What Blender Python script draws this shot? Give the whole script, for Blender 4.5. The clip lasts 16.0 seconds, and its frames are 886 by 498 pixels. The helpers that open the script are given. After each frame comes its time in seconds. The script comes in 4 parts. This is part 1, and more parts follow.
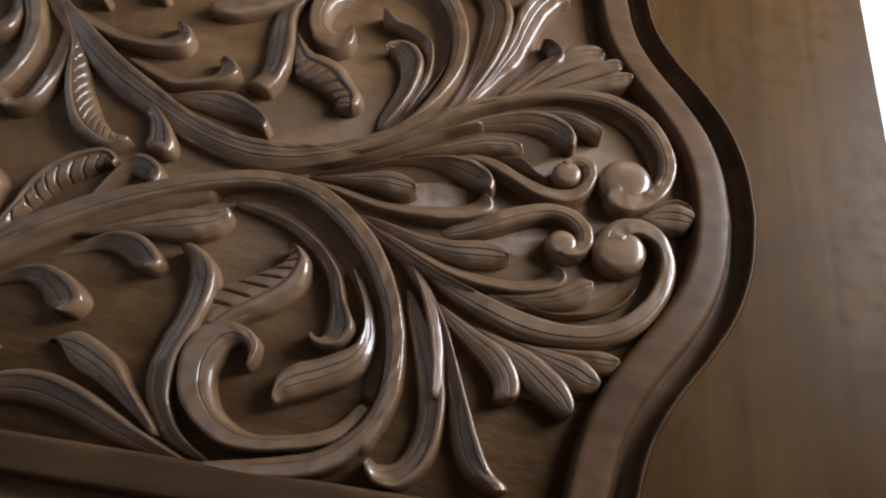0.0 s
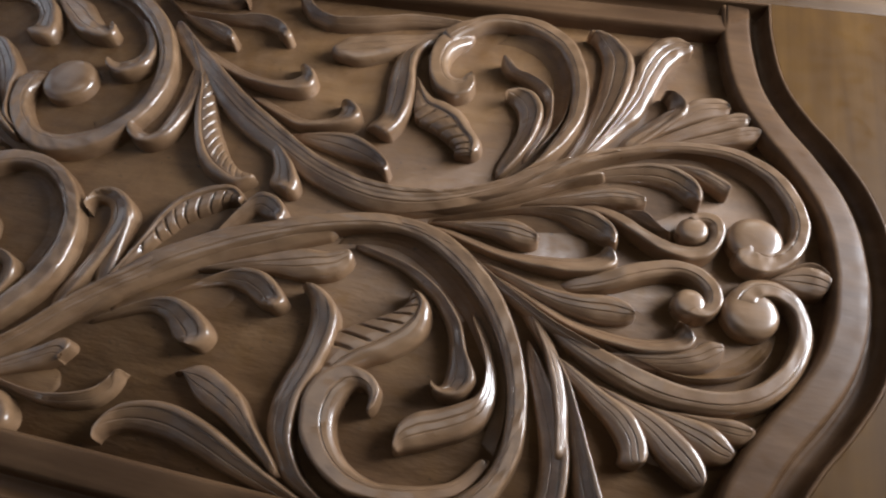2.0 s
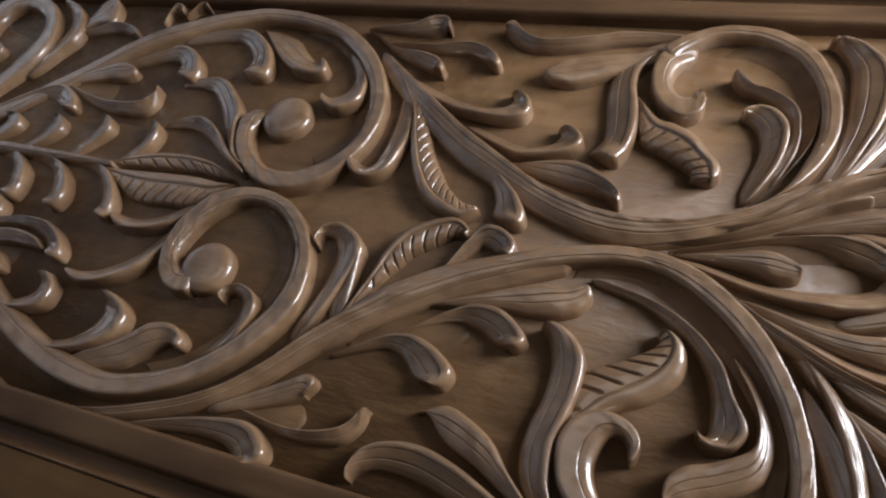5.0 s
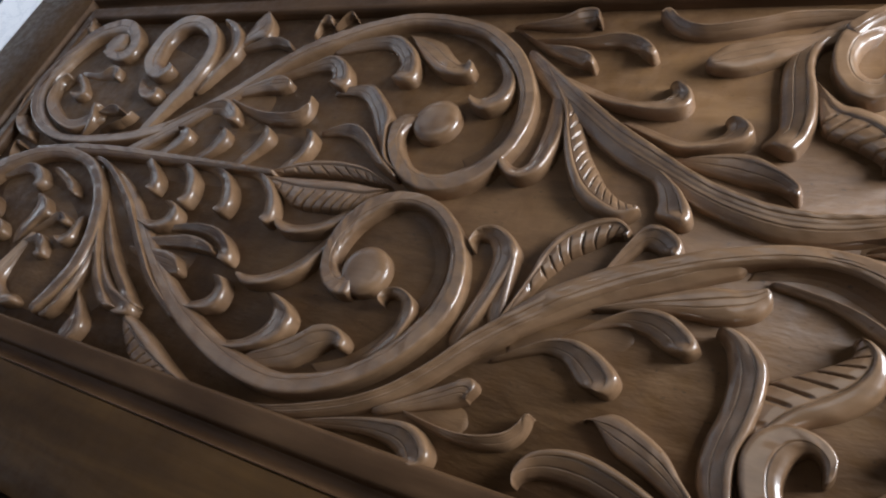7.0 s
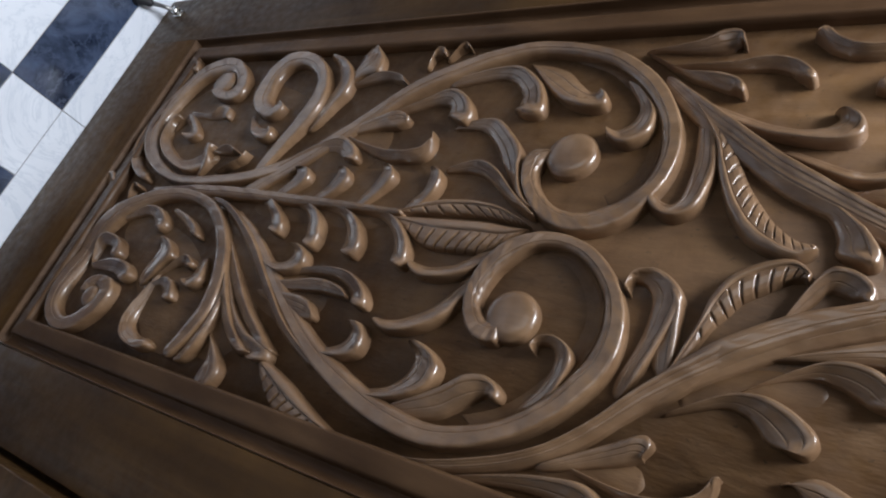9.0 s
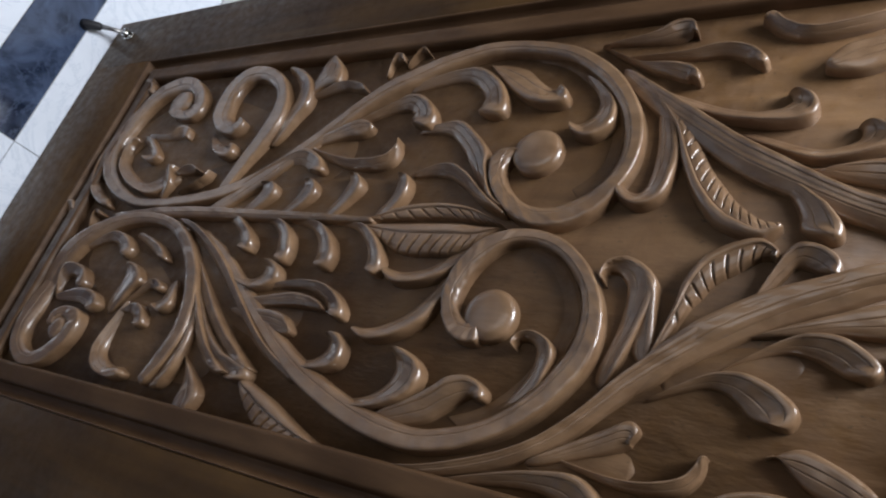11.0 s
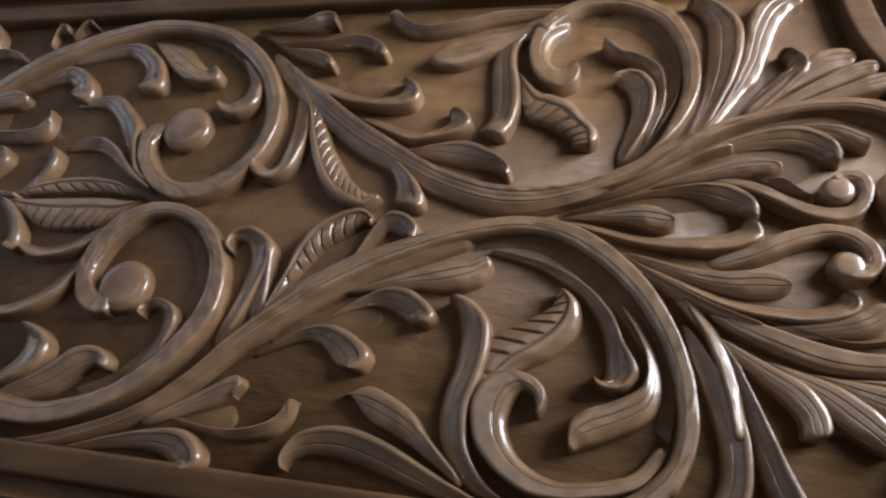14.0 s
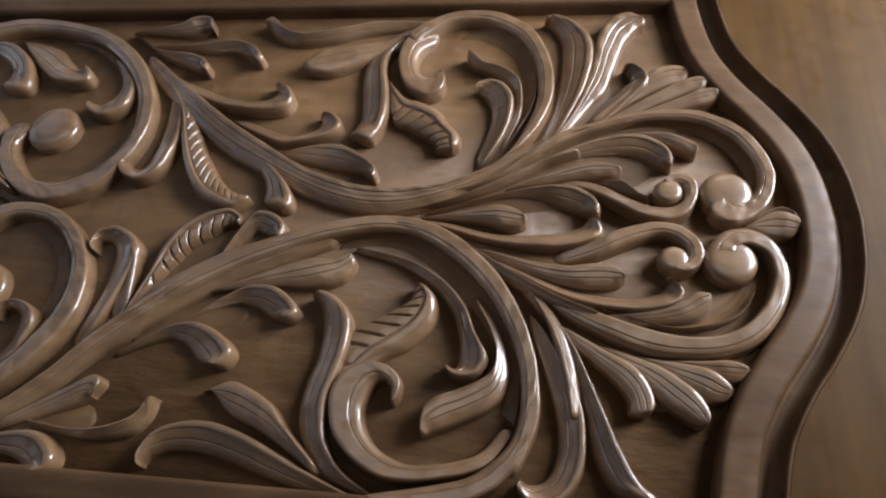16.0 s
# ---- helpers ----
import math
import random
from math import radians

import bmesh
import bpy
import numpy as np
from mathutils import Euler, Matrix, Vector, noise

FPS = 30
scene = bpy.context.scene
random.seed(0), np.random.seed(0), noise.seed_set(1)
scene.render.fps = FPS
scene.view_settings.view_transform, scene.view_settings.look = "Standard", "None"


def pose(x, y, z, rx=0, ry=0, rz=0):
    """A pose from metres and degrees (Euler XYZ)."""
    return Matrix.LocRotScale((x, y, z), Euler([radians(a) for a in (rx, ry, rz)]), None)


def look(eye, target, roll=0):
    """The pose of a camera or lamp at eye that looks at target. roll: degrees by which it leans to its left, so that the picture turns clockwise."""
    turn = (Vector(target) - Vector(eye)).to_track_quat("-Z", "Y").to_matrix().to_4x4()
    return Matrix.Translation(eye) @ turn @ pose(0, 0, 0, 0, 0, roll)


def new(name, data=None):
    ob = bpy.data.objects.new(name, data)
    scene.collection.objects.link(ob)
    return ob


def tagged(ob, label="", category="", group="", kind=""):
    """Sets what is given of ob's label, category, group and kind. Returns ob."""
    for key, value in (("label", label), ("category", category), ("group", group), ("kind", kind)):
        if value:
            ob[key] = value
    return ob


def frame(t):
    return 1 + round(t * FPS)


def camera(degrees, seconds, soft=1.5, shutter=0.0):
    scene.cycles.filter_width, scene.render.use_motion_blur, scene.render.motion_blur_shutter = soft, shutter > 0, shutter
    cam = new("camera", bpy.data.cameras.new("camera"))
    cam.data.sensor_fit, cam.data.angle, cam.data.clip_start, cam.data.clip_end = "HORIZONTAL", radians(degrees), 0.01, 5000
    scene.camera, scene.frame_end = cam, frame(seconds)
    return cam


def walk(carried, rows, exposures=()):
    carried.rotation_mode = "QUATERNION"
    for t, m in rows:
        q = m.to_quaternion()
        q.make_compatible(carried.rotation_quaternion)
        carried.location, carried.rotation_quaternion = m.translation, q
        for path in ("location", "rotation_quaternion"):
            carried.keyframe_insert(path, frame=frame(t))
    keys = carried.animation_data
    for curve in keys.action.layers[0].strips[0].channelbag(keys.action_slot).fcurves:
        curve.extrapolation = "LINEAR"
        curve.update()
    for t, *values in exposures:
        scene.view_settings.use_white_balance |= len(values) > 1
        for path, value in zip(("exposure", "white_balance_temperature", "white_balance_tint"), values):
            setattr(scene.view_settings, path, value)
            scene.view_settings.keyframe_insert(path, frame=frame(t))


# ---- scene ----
cam = camera(66.04, 16.0, soft=2.1, shutter=0.5)
# seconds, eye (x, y, z), then yaw, pitch and roll of a camera held on its side
ROWS = [
    (0, 0.3516, -0.5227, 1.7137, 5.78, 27.69, 10.09),
    (0.5, 0.3553, -0.5230, 1.7036, 6.99, 28.98, 10.47),
    (1, 0.3547, -0.5247, 1.6907, 7.62, 29.14, 11.88),
    (1.5, 0.3441, -0.5299, 1.6717, 8.80, 28.99, 13.69),
    (2, 0.3450, -0.5291, 1.6521, 11.43, 29.08, 15.47),
    (2.5, 0.3437, -0.5339, 1.6372, 12.27, 29.18, 15.73),
    (3, 0.3439, -0.5366, 1.6279, 13.36, 28.98, 16.76),
    (3.5, 0.3450, -0.5300, 1.6121, 16.56, 28.77, 18.29),
    (3.7, 0.3455, -0.5282, 1.5957, 17.18, 29.19, 18.66),
    (5.8, 0.3397, -0.5345, 1.5348, 26.16, 24.10, 22.39),
    (6, 0.3426, -0.5337, 1.5364, 27.30, 23.80, 23.26),
    (6.5, 0.3427, -0.5351, 1.5140, 31.32, 24.60, 23.04),
    (7, 0.3426, -0.5385, 1.5038, 32.53, 22.66, 23.45),
    (7.5, 0.3431, -0.5400, 1.4848, 33.83, 23.34, 23.85),
    (8, 0.3423, -0.5510, 1.4602, 35.73, 22.28, 23.34),
    (8.5, 0.3356, -0.5669, 1.4309, 36.30, 20.73, 21.86),
    (8.7, 0.3321, -0.5759, 1.4136, 37.20, 20.93, 23.55),
    (10.8, 0.3397, -0.5847, 1.4005, 35.64, 22.37, 19.32),
    (11, 0.3394, -0.5808, 1.4040, 34.90, 22.65, 18.48),
    (11.5, 0.3374, -0.5742, 1.4107, 33.80, 23.67, 17.59),
    (12, 0.3313, -0.5691, 1.4401, 28.89, 22.58, 15.16),
    (12.5, 0.3374, -0.5626, 1.4772, 24.39, 22.83, 12.57),
    (13, 0.3442, -0.5542, 1.5322, 21.33, 23.53, 11.33),
    (13.5, 0.3431, -0.5544, 1.5633, 18.80, 25.92, 10.31),
    (14, 0.3438, -0.5560, 1.5852, 16.84, 26.31, 10.23),
    (14.5, 0.3516, -0.5562, 1.6161, 13.87, 27.84, 8.36),
    (15, 0.3574, -0.5515, 1.6234, 13.45, 27.92, 8.72),
    (15.5, 0.3556, -0.5593, 1.6297, 10.87, 26.91, 7.18),
    (16, 0.3652, -0.5624, 1.6430, 9.41, 28.68, 6.59),
]
ON_SIDE = pose(0, 0, 0, 0, -90, 0)
EXPOSURES = ((0.0, -0.6), (1.0, -0.02), (3.5, -0.06), (6.0, -0.04), (8.5, 0.0), (12.0, -0.04), (14.5, -0.08), (16.0, -0.05))
walk(cam, [(t, Matrix.Translation((x, y, z)) @ ON_SIDE @ pose(0, 0, 0, 90 + pitch, 0, yaw) @ pose(0, 0, 0, 0, 0, roll)) for t, x, y, z, yaw, pitch, roll in ROWS], EXPOSURES)

# ---- world and light ----
world = bpy.data.worlds.new("sky")
scene.world = world
world.use_nodes = True
wn = world.node_tree
sky = wn.nodes.new("ShaderNodeTexSky")
sky.sky_type, sky.sun_disc = "NISHITA", False
sky.sun_elevation, sky.sun_rotation = radians(35), radians(250)
wn.links.new(sky.outputs[0], wn.nodes["Background"].inputs[0])
wn.nodes["Background"].inputs[1].default_value = 0.1

WEST, EAST, SOUTH, NORTH, TOP = -1.8, 2.6, -3.2, 0.17, 2.6
WIN_Z0, WIN_Z1 = 1.95, 2.5
WINDOWS = ((-1.95, -1.05),)
SKY_X0, SKY_X1, SKY_Y0, SKY_Y1 = -1.0, -0.15, -0.95, -0.2
BACK_X0, BACK_X1, BACK_Z0, BACK_Z1 = -1.1, 0.3, 0.02, 2.1


def window_light(name, at, target, size_x, size_y, watts, colour):
    lamp = bpy.data.lights.new(name, "AREA")
    lamp.shape, lamp.size, lamp.size_y, lamp.energy, lamp.color = "RECTANGLE", size_x, size_y, watts, colour
    ob = new(name, lamp)
    ob.matrix_world = look(at, target)
    return ob


for y0, y1 in WINDOWS:
    window_light("daylight", (WEST - 0.1, (y0 + y1) / 2, (WIN_Z0 + WIN_Z1) / 2), (0, (y0 + y1) / 2, (WIN_Z0 + WIN_Z1) / 2),
                 y1 - y0, WIN_Z1 - WIN_Z0, 4, (1.0, 0.92, 0.8))
window_light("skylight", ((SKY_X0 + SKY_X1) / 2, (SKY_Y0 + SKY_Y1) / 2, TOP + 0.08), ((SKY_X0 + SKY_X1) / 2, (SKY_Y0 + SKY_Y1) / 2 + 0.001, 0),
             SKY_X1 - SKY_X0, SKY_Y1 - SKY_Y0, 72, (0.86, 0.91, 1.0))
# added frontal fill from an unseen south side, lifts the carving's dark hollows
window_light("back_fill", ((BACK_X0 + BACK_X1) / 2, SOUTH - 0.1, (BACK_Z0 + BACK_Z1) / 2), ((BACK_X0 + BACK_X1) / 2, 0, (BACK_Z0 + BACK_Z1) / 2),
             BACK_X1 - BACK_X0, BACK_Z1 - BACK_Z0, 11, (0.9, 0.93, 1.0))


# ---- materials ----
def material(name):
    m = bpy.data.materials.new(name)
    m.use_nodes = True
    return m, m.node_tree, m.node_tree.nodes["Principled BSDF"]


def mapped(nt, scale):
    co = nt.nodes.new("ShaderNodeTexCoord")
    mp = nt.nodes.new("ShaderNodeMapping")
    mp.inputs["Scale"].default_value = scale
    nt.links.new(co.outputs["Object"], mp.inputs[0])
    return mp.outputs[0]


def noise_tex(nt, vec, scale, detail=4, rough=0.6, distort=0.0):
    n = nt.nodes.new("ShaderNodeTexNoise")
    n.inputs["Scale"].default_value, n.inputs["Detail"].default_value = scale, detail
    n.inputs["Roughness"].default_value, n.inputs["Distortion"].default_value = rough, distort
    nt.links.new(vec, n.inputs["Vector"])
    return n.outputs["Fac"]


def ramp(nt, fac, stops):
    r = nt.nodes.new("ShaderNodeValToRGB")
    el = r.color_ramp.elements
    while len(el) < len(stops):
        el.new(0.5)
    for e, (p, c) in zip(el, stops):
        e.position, e.color = p, (*c, 1)
    nt.links.new(fac, r.inputs[0])
    return r.outputs[0]


def mix(nt, fac, a, b, how="MIX"):
    n = nt.nodes.new("ShaderNodeMix")
    n.data_type, n.blend_type = "RGBA", how
    for sock, val in ((n.inputs[0], fac), (n.inputs[6], a), (n.inputs[7], b)):
        if isinstance(val, (int, float)):
            sock.default_value = val
        elif isinstance(val, tuple):
            sock.default_value = (*val, 1)
        else:
            nt.links.new(val, sock)
    return n.outputs[2]


def bump(nt, bsdf, height, strength, distance):
    b = nt.nodes.new("ShaderNodeBump")
    b.inputs["Strength"].default_value, b.inputs["Distance"].default_value = strength, distance
    nt.links.new(height, b.inputs["Height"])
    nt.links.new(b.outputs[0], bsdf.inputs["Normal"])


def varnished_wood(name, dark, mid, light, grain, rough, relief, specks=0.0):
    m, nt, bsdf = material(name)
    long_grain = noise_tex(nt, mapped(nt, grain), 1.0, 6, 0.62, 0.5)
    blotch = noise_tex(nt, mapped(nt, (1, 1, 1)), 9.0, 3, 0.5)
    base = ramp(nt, long_grain, ((0.28, dark), (0.5, mid), (0.74, light)))
    tone = ramp(nt, blotch, ((0.3, (0.72, 0.68, 0.66)), (0.7, (1.12, 1.1, 1.06))))
    colour = mix(nt, 1.0, base, tone, "MULTIPLY")
    if specks:
        dots = noise_tex(nt, mapped(nt, (0.6, 1, 1)), 190.0, 3, 0.7)
        patch = noise_tex(nt, mapped(nt, (1, 1, 1)), 24.0, 4, 0.65, 0.6)
        dark_dots = ramp(nt, dots, ((0.27, (1 - specks,) * 3), (0.36, (1, 1, 1))))
        stain = ramp(nt, patch, ((0.34, (0.8, 0.76, 0.72)), (0.56, (1, 1, 1))))
        colour = mix(nt, 1.0, mix(nt, 1.0, colour, dark_dots, "MULTIPLY"), stain, "MULTIPLY")
    nt.links.new(colour, bsdf.inputs["Base Color"])
    wear = noise_tex(nt, mapped(nt, (1, 1, 1)), 60.0, 4, 0.6)
    nt.links.new(ramp(nt, wear, ((0.3, (rough * 0.75,) * 3), (0.75, (rough * 1.45,) * 3))), bsdf.inputs["Roughness"])
    bsdf.inputs["IOR"].default_value = 1.5
    fine = noise_tex(nt, mapped(nt, (60, 260, 260)), 1.0, 3, 0.6)
    lumps = noise_tex(nt, mapped(nt, (0.5, 1, 1)), 48.0, 3, 0.55)
    both = nt.nodes.new("ShaderNodeMath")
    both.operation, both.inputs[1].default_value = "MULTIPLY_ADD", 0.25
    nt.links.new(fine, both.inputs[0])
    nt.links.new(lumps, both.inputs[2])
    bump(nt, bsdf, both.outputs[0], relief, 0.004)
    return m


CARVED = varnished_wood("carved_wood", (0.152, 0.09, 0.048), (0.204, 0.122, 0.066), (0.253, 0.156, 0.089), (6, 45, 45), 0.36, 0.15, 0.15)
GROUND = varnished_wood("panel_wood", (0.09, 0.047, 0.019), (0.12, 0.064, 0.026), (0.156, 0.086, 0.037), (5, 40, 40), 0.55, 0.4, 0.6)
for varnish, amount in ((CARVED, 0.7), (GROUND, 0.0)):
    varnish.node_tree.nodes["Principled BSDF"].inputs["Coat Weight"].default_value = amount
    varnish.node_tree.nodes["Principled BSDF"].inputs["Coat Roughness"].default_value = 0.11
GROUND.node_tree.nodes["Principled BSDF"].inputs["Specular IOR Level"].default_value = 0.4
PLAIN = varnished_wood("plain_wood", (0.042, 0.02, 0.005), (0.066, 0.033, 0.009), (0.098, 0.051, 0.015), (3, 38, 38), 0.45, 0.02)
PLAIN_ACROSS = varnished_wood("rail_wood", (0.056, 0.026, 0.006), (0.074, 0.036, 0.0088), (0.098, 0.05, 0.013), (42, 1.8, 42), 0.45, 0.02)
PLAIN.node_tree.nodes["Principled BSDF"].inputs["Specular IOR Level"].default_value = 0.2
PLAIN_ACROSS.node_tree.nodes["Principled BSDF"].inputs["Specular IOR Level"].default_value = 0.12
MOULD = varnished_wood("moulding_wood", (0.066, 0.035, 0.017), (0.092, 0.051, 0.026), (0.12, 0.068, 0.036), (6, 45, 45), 0.4, 0.12)
MOULD.node_tree.nodes["Principled BSDF"].inputs["Specular IOR Level"].default_value = 0.14


def plaster(name, colour):
    m, nt, bsdf = material(name)
    n = noise_tex(nt, mapped(nt, (1, 1, 1)), 3.0, 4)
    nt.links.new(ramp(nt, n, ((0.3, tuple(0.94 * c for c in colour)), (0.7, colour))), bsdf.inputs["Base Color"])
    bsdf.inputs["Roughness"].default_value = 0.7
    bump(nt, bsdf, noise_tex(nt, mapped(nt, (1, 1, 1)), 120.0, 3), 0.1, 0.002)
    return m


def marble(name, base, vein, cloud, scale, rough):
    m, nt, bsdf = material(name)
    vec = mapped(nt, (1, 1, 1))
    clouds = noise_tex(nt, vec, scale, 5, 0.6, 0.8)
    veins = noise_tex(nt, vec, scale * 0.6, 8, 0.7, 2.5)
    body = ramp(nt, clouds, ((0.35, base), (0.68, cloud)))
    line = ramp(nt, veins, ((0.47, (0, 0, 0)), (0.5, (1, 1, 1)), (0.53, (0, 0, 0))))
    nt.links.new(mix(nt, line, body, vein), bsdf.inputs["Base Color"])
    bsdf.inputs["Roughness"].default_value = rough
    return m


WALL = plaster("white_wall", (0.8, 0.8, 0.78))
# for unseen walls and ceiling, dark to hold bounce light off the door
LOW_BOUNCE_WALL = plaster("low_bounce_wall", (0.15, 0.125, 0.1))
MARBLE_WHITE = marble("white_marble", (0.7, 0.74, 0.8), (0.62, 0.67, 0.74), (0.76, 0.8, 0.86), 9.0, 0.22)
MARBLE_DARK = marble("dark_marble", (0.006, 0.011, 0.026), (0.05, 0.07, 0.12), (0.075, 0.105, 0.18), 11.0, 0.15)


def simple(name, colour, rough, metal=0.0, grain=90.0):
    m, nt, bsdf = material(name)
    n = noise_tex(nt, mapped(nt, (1, 1, 1)), grain, 3)
    nt.links.new(ramp(nt, n, ((0.3, tuple(0.75 * c for c in colour)), (0.7, colour))), bsdf.inputs["Base Color"])
    bsdf.inputs["Roughness"].default_value, bsdf.inputs["Metallic"].default_value = rough, metal
    return m


STEEL = simple("polished_steel", (0.75, 0.74, 0.72), 0.18, 1.0)
DULL_STEEL = simple("dull_steel", (0.35, 0.34, 0.33), 0.35, 1.0)
RUBBER = simple("black_rubber", (0.02, 0.02, 0.024), 0.6)
GROUT = simple("grout", (0.3, 0.3, 0.3), 0.9)


# ---- mesh helpers ----
def part(name, bm, mat, parent=None, label="", smooth=True):
    bmesh.ops.recalc_face_normals(bm, faces=bm.faces)
    me = bpy.data.meshes.new(name)
    bm.to_mesh(me)
    bm.free()
    me.materials.append(mat)
    if smooth:
        me.shade_smooth()
    ob = new(name, me)
    ob.parent = parent
    if label:
        ob["label"] = label
    return ob


def box(x0, x1, y0, y1, z0, z1, bevel=0.0, segments=2):
    bm = bmesh.new()
    vs = [bm.verts.new((x, y, z)) for x in (x0, x1) for y in (y0, y1) for z in (z0, z1)]
    for f in ((0, 1, 3, 2), (4, 6, 7, 5), (0, 4, 5, 1), (2, 3, 7, 6), (0, 2, 6, 4), (1, 5, 7, 3)):
        bm.faces.new([vs[i] for i in f])
    if bevel:
        bmesh.ops.bevel(bm, geom=list(bm.edges), offset=bevel, segments=segments, affect="EDGES", profile=0.5)
    return bm


def spline(points, step):
    """Catmull-Rom through rows of numbers, about one row a step (by the first two)."""
    p = np.array(points, float)
    q = np.vstack([2 * p[0] - p[1], p, 2 * p[-1] - p[-2]])
    rows = []
    for i in range(1, len(q) - 2):
        n = max(2, int(np.linalg.norm(q[i + 1, :2] - q[i, :2]) / step))
        for k in range(n):
            t = k / n
            rows.append(0.5 * (2 * q[i] + (q[i + 1] - q[i - 1]) * t + (2 * q[i - 1] - 5 * q[i] + 4 * q[i + 1] - q[i + 2]) * t**2
                               + (3 * q[i] - q[i - 1] - 3 * q[i + 1] + q[i + 2]) * t**3))
    rows.append(p[-1])
    return np.array(rows)


# ---- the door: u up its height, v across, h out of its face, in millimetres ----
DOOR_TALL, DOOR_HALF, FRAME_HALF, PANEL_FOOT = 2050, 458, 332, 185
DEPTH = 18.0
door = new("carved_door")
door.matrix_world = Matrix(((0, -1, 0, 0), (0, 0, -1, 0), (1, 0, 0, 0.004), (0, 0, 0, 1)))
tagged(door, "varnished brown wooden door leaf with one tall carved scrollwork panel", "door")


def sweep(points, section, rise, rim=None, step=5.0, notch=0.0):
    """A carved stroke: points (u, v, half width), section(s) for s from -1 to 1, rise(t) along it."""
    rows = spline(points, step)
    c, w = rows[:, :2], np.maximum(rows[:, 2], 1.2)
    tan = np.gradient(c, axis=0)
    tan /= np.linalg.norm(tan, axis=1)[:, None] + 1e-9
    nor = np.stack([-tan[:, 1], tan[:, 0]], 1)
    seg = np.r_[0, np.cumsum(np.linalg.norm(np.diff(c, axis=0), axis=1))]
    t = seg / seg[-1]
    tip = np.clip((seg[-1] - seg) / (w * 0.9), 0.0, 1)
    root = np.clip(seg / (w * 0.9), 0.0, 1)
    w = w * np.sqrt(1 - (1 - np.clip(tip, 0.02, 1)) ** 2) * np.sqrt(1 - (1 - np.clip(root, 0.02, 1)) ** 2)
    turn = np.cross(tan[:-1], tan[1:])
    turn = np.r_[turn, turn[-1:]]
    k = max(3, len(turn) // 3)
    short = np.convolve(np.pad(turn, 2, mode="edge"), np.ones(5) / 5, "same")[2:-2]
    bend = short / np.maximum(np.gradient(seg), 0.5)
    turn = np.convolve(np.pad(turn, k, mode="edge"), np.ones(2 * k + 1) / (2 * k + 1), "same")[k:-k]
    lean = -np.tanh(turn * 60.0 / step) if rim is None else np.interp(t, np.linspace(0, 1, len(rim)), rim)
    verts, faces = [], []
    s = SECTION_AT
    n = len(s) + 2
    hi, lo = section(s), section(-s)
    for i in range(len(t)):
        f = 0.5 * (1 + lean[i]) * hi + 0.5 * (1 - lean[i]) * lo
        if notch:
            cut = 0.5 + 0.5 * np.cos((seg[i] + 5 * s * lean[i]) * 2 * math.pi / notch)
            f = f - 0.22 * (cut**12) * np.clip((-s * lean[i] - 0.05) * 2.2, 0, 1) * min(1, 4 * t[i] * (1 - t[i]) * 1.6)
        z = (f * rise(t[i]) - 1) * DEPTH - 0.4
        z = np.r_[-DEPTH - 1.5, z, -DEPTH - 1.5]
        across = np.r_[-1.04, s, 1.04] * w[i]
        across *= np.where(across * lean[i] > 0, 1 - 0.14 * abs(lean[i]), 1 + 0.22 * abs(lean[i]))
        room = 0.9 / max(abs(bend[i]), 1e-4)
        across = np.minimum(across, room) if bend[i] > 0 else np.maximum(across, -room)
        for a, b in zip(across, z):
            verts.append((*((c[i] + nor[i] * a) / 1000), b / 1000))
        if i:
            for j in range(n - 1):
                faces.append(((i - 1) * n + j, (i - 1) * n + j + 1, i * n + j + 1, i * n + j))
    faces += [tuple(range(n)), tuple((len(t) - 1) * n + j for j in reversed(range(n)))]
    bm = bmesh.new()
    vs = [bm.verts.new(v) for v in verts]
    for f in faces:
        bm.faces.new([vs[i] for i in f])
    return bm


SECTION_AT = np.array([-1, -0.95, -0.85, -0.65, -0.45, -0.25, -0.12, -0.06, 0.0, 0.06, 0.12, 0.28, 0.44, 0.58, 0.7, 0.82, 0.92, 0.98, 1.0])


def mound_section(s):
    return 0.02 + np.clip(1 - s**2, 0, 1)


def mound_rise(t):
    return 0.3 * min(1, 3 * t, 3 * (1 - t))


def mound(*points):
    """The low cushion from which a spray of leaves rises."""
    return part("mound", sweep(points, mound_section, mound_rise, (0, 0), step=8.0), GROUND, panel)


def boss(u, v, r):
    """A round scroll eye, domed, with a soft edge."""
    bm = bmesh.new()
    n = 56
    levels = (1.03, 1.02, 1.0, 0.96, 0.9, 0.84, 0.77, 0.7, 0.63, 0.56, 0.49, 0.42, 0.35, 0.26, 0.14)
    rings = []
    for a in levels:
        ring = []
        for k in range(n):
            turn = 2 * math.pi * k / n
            z = -1.05 if a > 1.025 else -0.5 if a > 1.01 else -0.01 - 0.1 * a**2 - 0.26 * a**8
            ring.append(bm.verts.new(((u + r * a * math.cos(turn)) / 1000, (v + r * a * math.sin(turn)) / 1000, z * DEPTH / 1000)))
        rings.append(ring)
    for a, b in zip(rings, rings[1:]):
        for k in range(n):
            bm.faces.new((a[k], a[(k + 1) % n], b[(k + 1) % n], b[k]))
    bm.faces.new(rings[-1])
    return part("scroll_eye", bm, CARVED, panel)


# frame of the door
OGEE = spline([(0, 1926), (50, 1921), (97, 1907), (140, 1883), (178, 1857), (222, 1836), (285, 1825), (332, 1823)], 8.0)


def ogee(v):
    return float(np.interp(abs(v + 4) if abs(v) < 320 else abs(v), OGEE[:, 0], OGEE[:, 1]))


def mm(*v):
    return tuple(a / 1000 for a in v)


